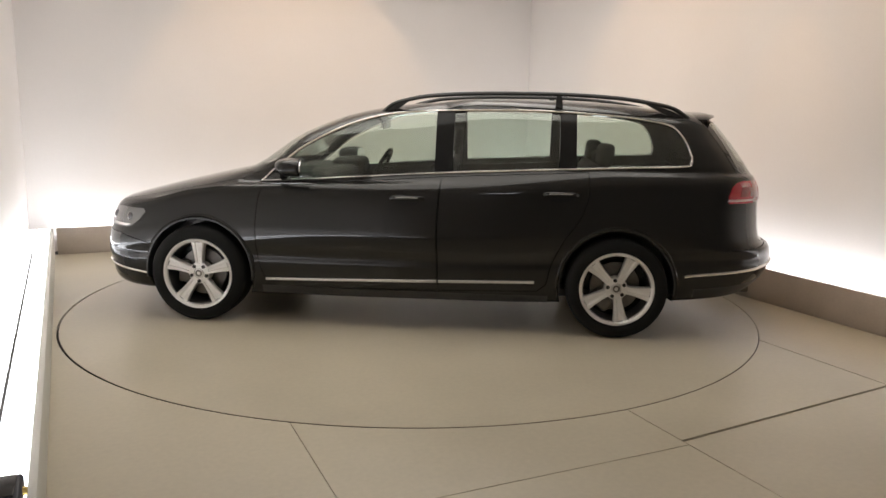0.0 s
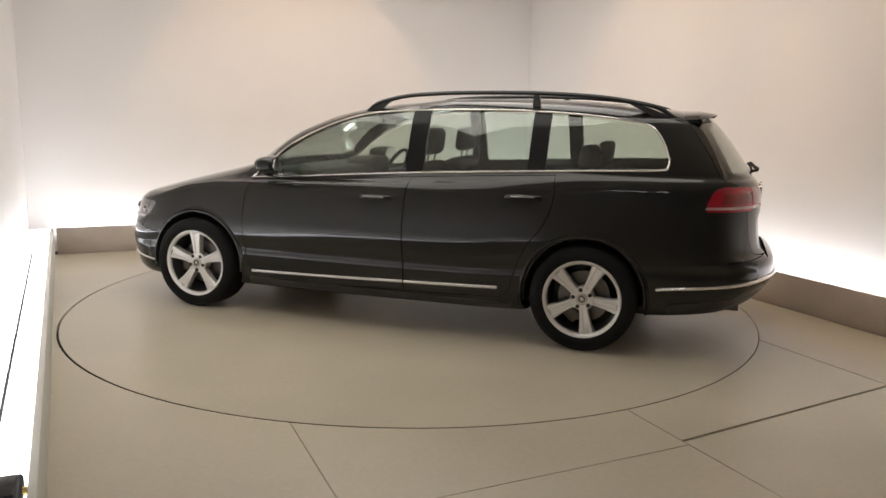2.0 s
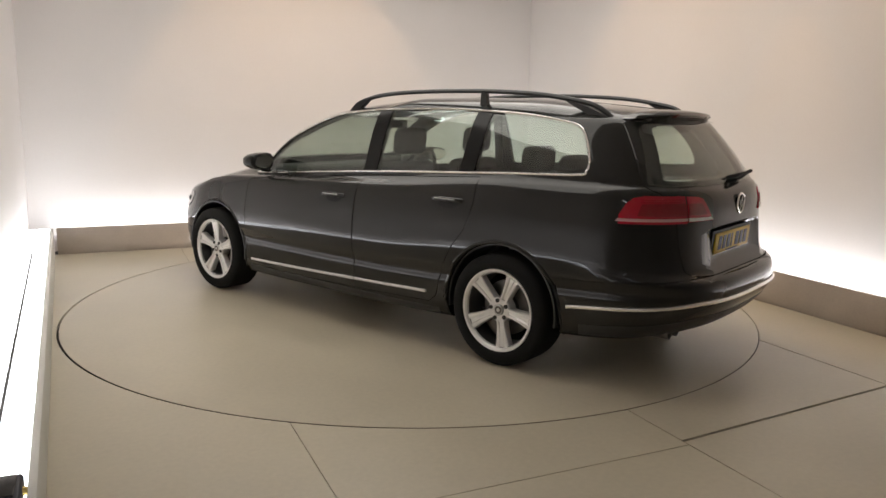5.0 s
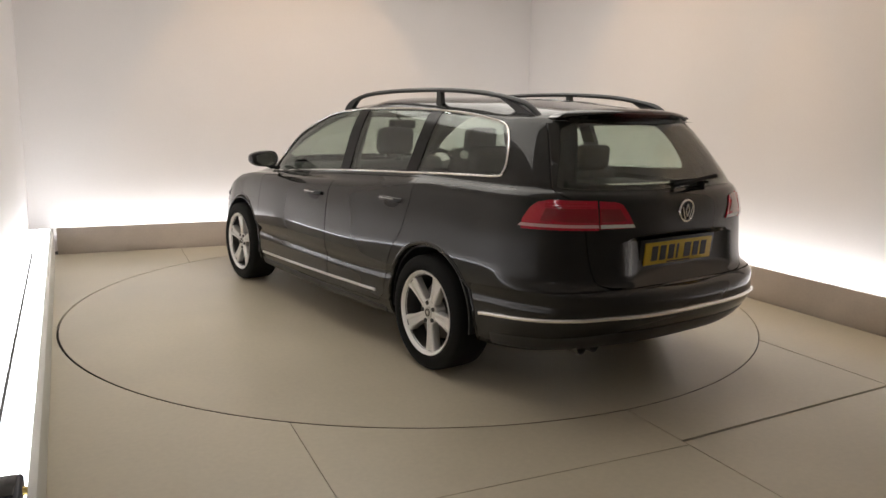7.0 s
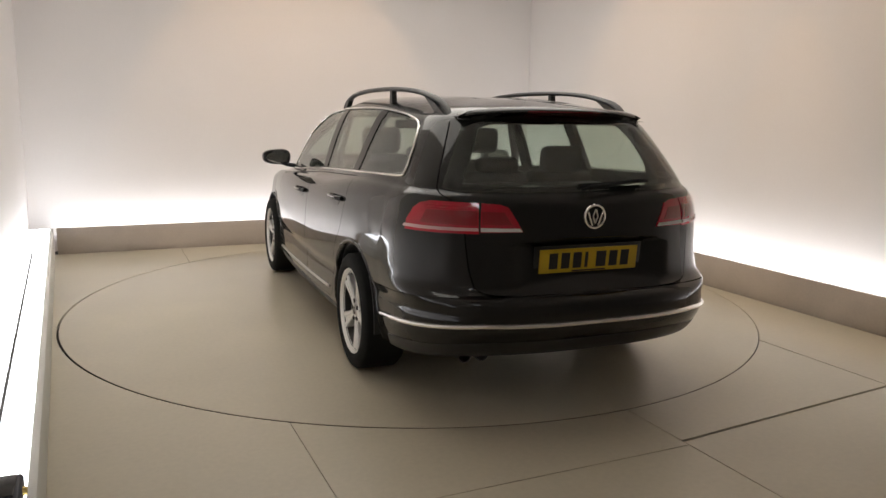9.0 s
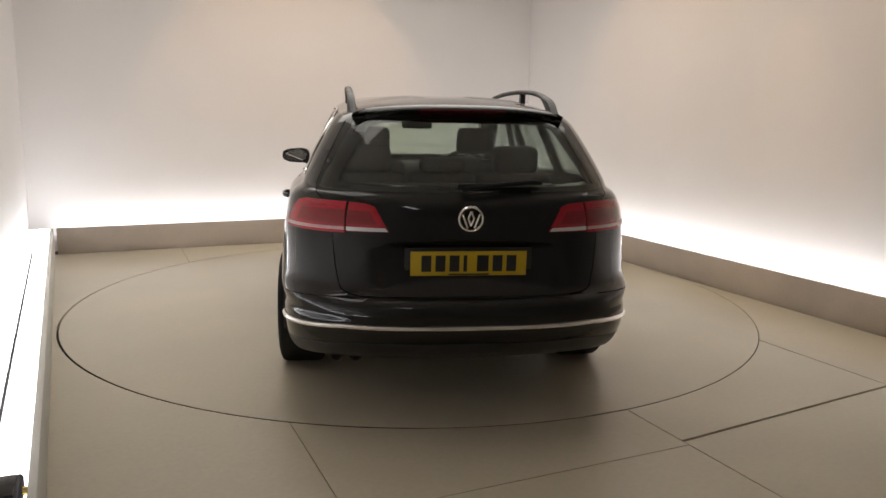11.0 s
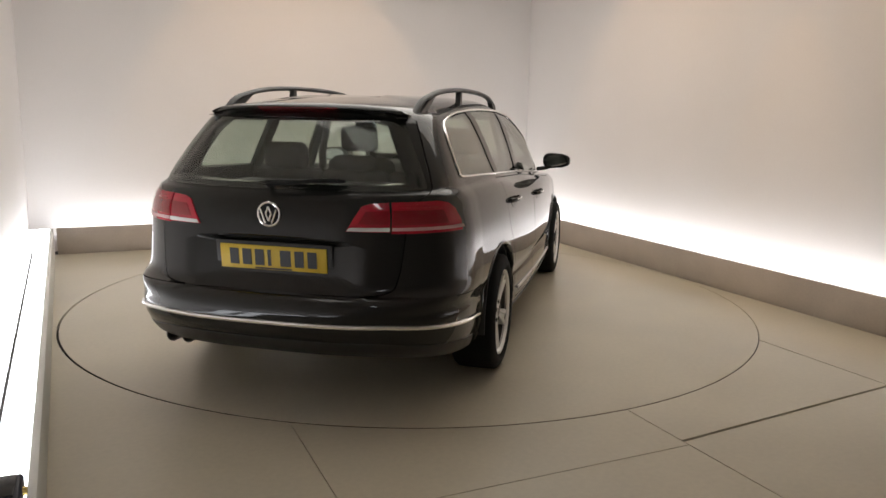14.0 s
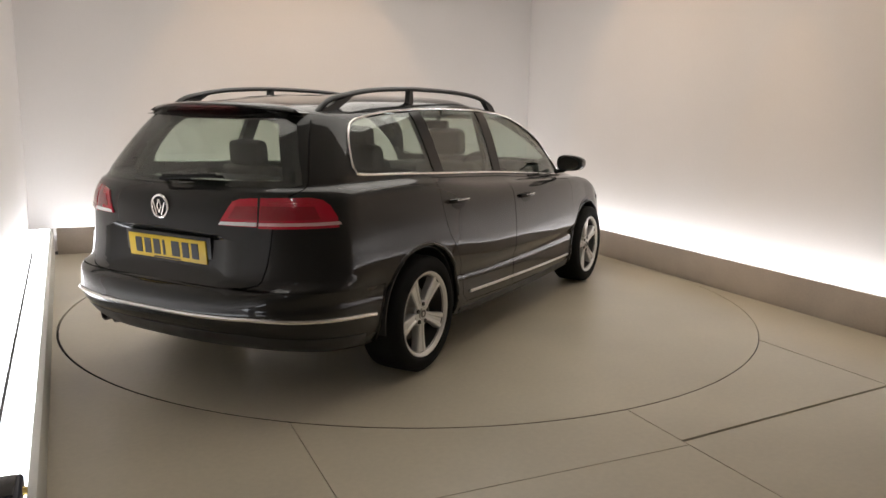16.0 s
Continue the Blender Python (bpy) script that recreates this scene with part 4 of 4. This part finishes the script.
def build_nose():
    for s in (1, -1):
        outline = dense_polar([(29, 0.600), (52, 0.594), (57, 0.600), (61.5, 0.650), (64.5, 0.705), (63.5, 0.726), (50, 0.728), (38, 0.715), (29, 0.685), (26, 0.640)])
        lamp = part("headlamp", patch(outline, lambda a, b: on_nose(a, b, s), 0.004, 0.02), LAMP_GREY, CAR, "clear headlamp with a silver bowl")
        for deg, radius in ((43, 0.042), (56, 0.034)):
            bm = bmesh.new()
            p, n = on_nose(deg, 0.668, s)
            bmesh.ops.create_uvsphere(bm, u_segments=20, v_segments=12, radius=radius, matrix=Matrix.Translation(p - n * (radius - 0.017)))
            part("lamp_lens", bm, LAMP_DARK, lamp, "dark round projector lens")
        strip = dense_polar([(31, 0.606), (55, 0.602), (57.5, 0.618), (31, 0.622)])
        part("running_lamp", patch(strip, lambda a, b: on_nose(a, b, s), 0.009, 0.006, 3), CLEAR_LENS, lamp, "white lower lamp strip")
        outline = dense_polar([(38, 0.385), (60, 0.372), (61, 0.430), (40, 0.452)])
        fog = part("fog_lamp_bay", patch(outline, lambda a, b: on_nose(a, b, s), 0.003, 0.02), BLACK, FRONT_BUMPER, "black fog lamp bay")
        bm = bmesh.new()
        tube(bm, [on_nose(a, 0.352 - 0.0014 * (a - 26), s)[0] + on_nose(a, 0.33, s)[1] * 0.005 for a in range(26, 66, 3)], 0.008, 6)
        part("fog_strip", bm, CHROME, fog, "thin chrome strip")

    def nose_any(a, b):
        return on_nose(abs(a), b, 1 if a >= 0 else -1)
    grille = dense_polar([(-20, 0.575), (20, 0.575), (21, 0.65), (-21, 0.65)])
    g = part("grille", patch(grille, nose_any, 0.004, 0.02), BLACK, CAR, "black grille with chrome bars")
    for z in (0.592, 0.615, 0.638):
        bm = bmesh.new()
        tube(bm, [nose_any(a, z)[0] + nose_any(a, z)[1] * 0.006 for a in range(-20, 21, 4)], 0.005, 6)
        part("grille_bar", bm, CHROME, g, "chrome bar")
    lower = dense_polar([(-22, 0.33), (22, 0.33), (22, 0.44), (-22, 0.44)])
    part("lower_grille", patch(lower, nose_any, 0.003, 0.02), BLACK, FRONT_BUMPER, "black lower air intake")
    # windscreen
    line = dense(mirrored([(0, 1.362), (0.40, 1.36), (0.525, 1.33), (0.62, 1.18), (0.685, 1.055), (0.63, 1.022), (0, 1.020)]), 0.06)

    def on_screen(y, z):
        hit = SKIN.ray_cast(Vector((4, y, z)), Vector((-1, 0, 0)))
        return (hit[0], hit[1] if hit[1].x > 0 else -hit[1]) if hit[0] else (Vector((0.8, y, z)), Vector((1, 0, 0)))
    part("windscreen", patch(line, on_screen, 0.002, 0.004, 8), GLASS, CAR, "clear windscreen")


build_nose()


# ---------------------------------------------------------------- car: wheels
def build_wheel():
    bm = bmesh.new()
    # barrel of the rim, open towards the outside (outside is +y)
    revolve(bm, [(-0.11, 0.2058), (0.095, 0.2090), (0.103, 0.2215), (0.108, 0.2268), (0.108, 0.2310), (0.100, 0.2352), (-0.11, 0.2331)], 64)
    wheel = part("wheel", bm, SHADED_ALLOY, CAR, "silver five-spoke alloy wheel with a black tyre")
    bm = bmesh.new()
    revolve(bm, [(0.088, 0.2105), (0.090, 0.2074), (0.104, 0.2158), (0.1115, 0.2237), (0.1125, 0.2315), (0.1085, 0.2336), (0.104, 0.2252)], 64)
    part("rim_lip", bm, ALLOY, wheel, "bright outer lip")
    bm = bmesh.new()
    prof = [(-0.100, 0.232), (-0.117, 0.248), (-0.121, 0.272), (-0.112, 0.300), (-0.096, 0.3135), (-0.06, 0.3155), (0.06, 0.3155), (0.096, 0.3135), (0.108, 0.305), (0.117, 0.288),
            (0.122, 0.270), (0.1215, 0.255), (0.1185, 0.2455), (0.112, 0.237), (0.105, 0.232), (0.095, 0.231)]
    revolve(bm, prof, 72)
    part("tyre", bm, RUBBER, wheel, "black low-profile tyre")
    # spokes: broad, flaring towards the rim, with a shallow trough along the middle
    half = [(0.060, 0.027), (0.087, 0.0268), (0.124, 0.0305), (0.163, 0.0365), (0.199, 0.044), (0.2165, 0.053)]
    bm = bmesh.new()
    rows = []
    for r, w in half:
        face = 0.086 + 0.012 * max(0, (r - 0.06) / 0.146) ** 1.3
        rows.append([bm.verts.new(p) for p in ((-w, face - 0.045, r), (-w, face - 0.008, r), (-w * 0.86, face, r), (-w * 0.42, face, r), (-w * 0.26, face - 0.006, r), (w * 0.26, face - 0.006, r),
                                                (w * 0.42, face, r), (w * 0.86, face, r), (w, face - 0.008, r), (w, face - 0.045, r))])
    for p, q in zip(rows, rows[1:]):
        for k in range(10):
            bm.faces.new((p[k], p[(k + 1) % 10], q[(k + 1) % 10], q[k]))
    bm.faces.new(rows[0][::-1])
    bm.faces.new(rows[-1])
    first = part("spoke", bm, ALLOY, wheel, sharp=25)
    for k in range(5):
        ob = first if k == 0 else new("spoke", first.data)
        ob.parent = wheel
        ob.rotation_euler = (0, radians(72 * k), 0)
    bm = bmesh.new()
    revolve(bm, [(0.0, 0.001), (0.0, 0.072), (0.078, 0.072), (0.085, 0.066), (0.086, 0.036), (0.080, 0.034), (0.080, 0.001)], 40)
    part("hub", bm, ALLOY, wheel)
    bm = bmesh.new()
    revolve(bm, [(0.075, 0.001), (0.075, 0.031), (0.086, 0.031), (0.090, 0.027), (0.092, 0.001)], 32)
    cap = part("hub_cap", bm, SATIN, wheel, "silver hub cap")
    bm = bmesh.new()
    revolve(bm, [(0.0902, 0.012), (0.0895, 0.022), (0.0930, 0.022), (0.0935, 0.012)], 24)
    part("cap_ring", bm, STEEL, cap)
    for k in range(5):
        bm = bmesh.new()
        a = radians(72 * k + 36)
        bmesh.ops.create_cone(bm, cap_ends=True, segments=12, radius1=0.013, radius2=0.0115, depth=0.012,
                              matrix=Matrix.Translation((0.053 * math.sin(a), 0.085, 0.053 * math.cos(a))) @ Matrix.Rotation(-math.pi / 2, 4, "X"))
        part("wheel_bolt", bm, PLASTIC, wheel, "dark wheel bolt")
    bm = bmesh.new()
    revolve(bm, [(-0.02, 0.05), (-0.02, 0.155), (0.005, 0.155), (0.005, 0.08), (0.02, 0.075), (0.02, 0.05)], 48)
    part("brake_disc", bm, STEEL, wheel, "dull steel brake disc")
    bm = bmesh.new()
    revolve(bm, [(-0.06, 0.001), (-0.06, 0.20), (-0.05, 0.20), (-0.05, 0.001)], 40)
    part("brake_shield", bm, BLACK, wheel)
    bm = bmesh.new()
    box(bm, (0.085, -0.035, -0.075), (0.165, 0.035, 0.075), 0.012)
    part("brake_caliper", bm, STEEL, wheel)
    return wheel


WHEEL = build_wheel()
TRACK = 0.776
WHEEL.matrix_local = pose(AXLE, TRACK, HUB_Z, 0, 0, 0)
for ax, s, spin in ((-AXLE, 1, 46), (AXLE, -1, 10), (-AXLE, -1, 31)):
    copy_thing(WHEEL, pose(ax, s * TRACK, HUB_Z, 0, 0, 0 if s > 0 else 180) @ pose(0, 0, 0, 0, spin, 0))


# ---------------------------------------------------------------- car: cabin
def cushion(lo, hi, bevel, lean=0.0, about=(0, 0)):
    bm = bmesh.new()
    box(bm, lo, hi, bevel, 4)
    for v in bm.verts:
        v.co.x -= (v.co.z - about[1]) * lean
    return bm


def build_seat(x, y):
    seat = part("front_seat", cushion((x - 0.28, y - 0.25, 0.36), (x + 0.27, y + 0.25, 0.54), 0.06), SEAT_CLOTH, CAR, "charcoal cloth front seat")
    part("backrest", cushion((x - 0.36, y - 0.245, 0.45), (x - 0.22, y + 0.245, 1.06), 0.06, 0.30, (0, 0.5)), SEAT_CLOTH, seat)
    part("headrest", cushion((x - 0.53, y - 0.135, 1.105), (x - 0.43, y + 0.135, 1.285), 0.045, 0.12, (0, 1.2)), SEAT_CLOTH, seat)
    for d in (-0.065, 0.065):
        bm = bmesh.new()
        tube(bm, [(x - 0.455, y + d, 1.03), (x - 0.475, y + d, 1.13)], 0.0065, 8)
        part("headrest_post", bm, CHROME, seat, "chrome post")


def build_cabin():
    bm = bmesh.new()
    box(bm, (-1.74, -0.74, 0.245), (0.95, 0.74, 0.275))
    part("cabin_floor", bm, CABIN, CAR)
    for y in (0.37, -0.37):
        build_seat(0.25, y)
    bench = part("rear_bench", cushion((-1.12, -0.62, 0.36), (-0.62, 0.62, 0.56), 0.06), SEAT_CLOTH, CAR, "charcoal cloth rear bench")
    for y0, y1 in ((-0.64, -0.20), (-0.195, 0.195), (0.20, 0.64)):
        part("backrest", cushion((-1.18, y0, 0.48), (-1.06, y1, 1.055), 0.045, 0.28, (0, 0.5)), SEAT_CLOTH, bench)
        ym = (y0 + y1) / 2
        part("headrest", cushion((-1.34, ym - 0.13, 1.05), (-1.24, ym + 0.13, 1.205 if abs(ym) > 0.1 else 1.14), 0.04, 0.1, (0, 1.1)), SEAT_CLOTH, bench)
    part("load_cover", cushion((-2.10, -0.62, 0.985), (-1.36, 0.62, 1.0), 0.005), CABIN, CAR, "dark load cover")
    dash = part("dashboard", cushion((0.50, -0.70, 0.55), (1.02, 0.70, 0.985), 0.07), CABIN, CAR, "dark dashboard")
    part("instrument_hood", cushion((0.48, -0.56, 0.86), (0.72, -0.20, 1.035), 0.05), CABIN, dash)
    bm = bmesh.new()
    tilt = pose(0.37, -0.37, 0.93, 0, 62, 0)
    tube(bm, [tilt @ Vector((0.185 * math.cos(t), 0.185 * math.sin(t), 0)) for t in (2 * math.pi * k / 32 for k in range(32))], 0.016, 8, True)
    wheel = part("steering_wheel", bm, BLACK, CAR, "black steering wheel")
    for t in (0, 90, 180):
        bm = bmesh.new()
        a = radians(t + 0)
        tube(bm, [tilt @ Vector((0.05 * math.sin(a - 0.0) * 0, 0, 0.0)), tilt @ Vector((0.18 * math.sin(a), 0.18 * math.cos(a), 0))], 0.016, 8)
        part("wheel_spoke", bm, BLACK, wheel)
    bm = bmesh.new()
    box(bm, (0.24, -0.115, 1.265), (0.275, 0.115, 1.33), 0.014, 3)
    mirror = part("cabin_mirror", bm, BLACK, CAR, "black rear-view mirror")
    bm = bmesh.new()
    tube(bm, [(0.27, 0, 1.32), (0.33, 0, 1.35)], 0.012, 8)
    part("mirror_stalk", bm, BLACK, mirror)
    for s in (1, -1):
        bm = bmesh.new()
        tube(bm, [(-0.20, s * 0.66, 0.75), (-0.23, s * 0.655, 1.1), (-0.26, s * 0.58, 1.38)], 0.03, 8, False, 0.5)
        part("pillar_trim", bm, CABIN, CAR)
    # underside
    bm = bmesh.new()
    box(bm, (-1.72, -0.58, 0.185), (1.7, 0.58, 0.235), 0.02)
    part("underbody", bm, PLASTIC, CAR, "black underbody tray")


build_cabin()


# ---------------------------------------------------------------- small thing on the left ledge
def build_fixture():
    # plain dark box with a knob; it gives no light
    bm = bmesh.new()
    box(bm, (-0.06, -0.09, 0.0), (0.06, 0.09, 0.066), 0.012, 3)
    lamp = part("box_fixture", bm, weathered(material("dark blue plastic", (0.016, 0.017, 0.032), 0.5), 0.15, 8, 200, 0.03))
    bm = bmesh.new()
    bmesh.ops.create_cone(bm, cap_ends=True, segments=16, radius1=0.014, radius2=0.012, depth=0.02, matrix=Matrix.Translation((0.062, 0.02, 0.038)) @ Matrix.Rotation(math.pi / 2, 4, "Y"))
    part("knob", bm, material("brass knob", (0.6, 0.45, 0.15), 0.35, 0.9), lamp, "small brass knob")
    bm = bmesh.new()
    box(bm, (-0.045, -0.07, 0.066), (0.045, 0.07, 0.073), 0.003)
    part("lid", bm, BLACK, lamp)
    lamp.matrix_world = BOOTH @ pose(-2.452, -2.86, KERB_H)
    tagged(lamp, "small dark blue-black box fixture with a brass knob on the kerb", "fixture")


build_fixture()


# ---------------------------------------------------------------- what moves: the turntable carries the car round
def heading(t):
    return 172.568 - 6.84828 * t - 0.0161109 * t * t


def motions():
    rows = [i * 0.5 for i in range(33)]
    walk(TABLE, [(t, pose(0, 0, 0, 0, 0, heading(t))) for t in rows])
    walk(CAR, [(t, pose(0, 0, 0, 0, 0, heading(t)) @ pose(-0.027, -0.0232, 0)) for t in rows])


motions()
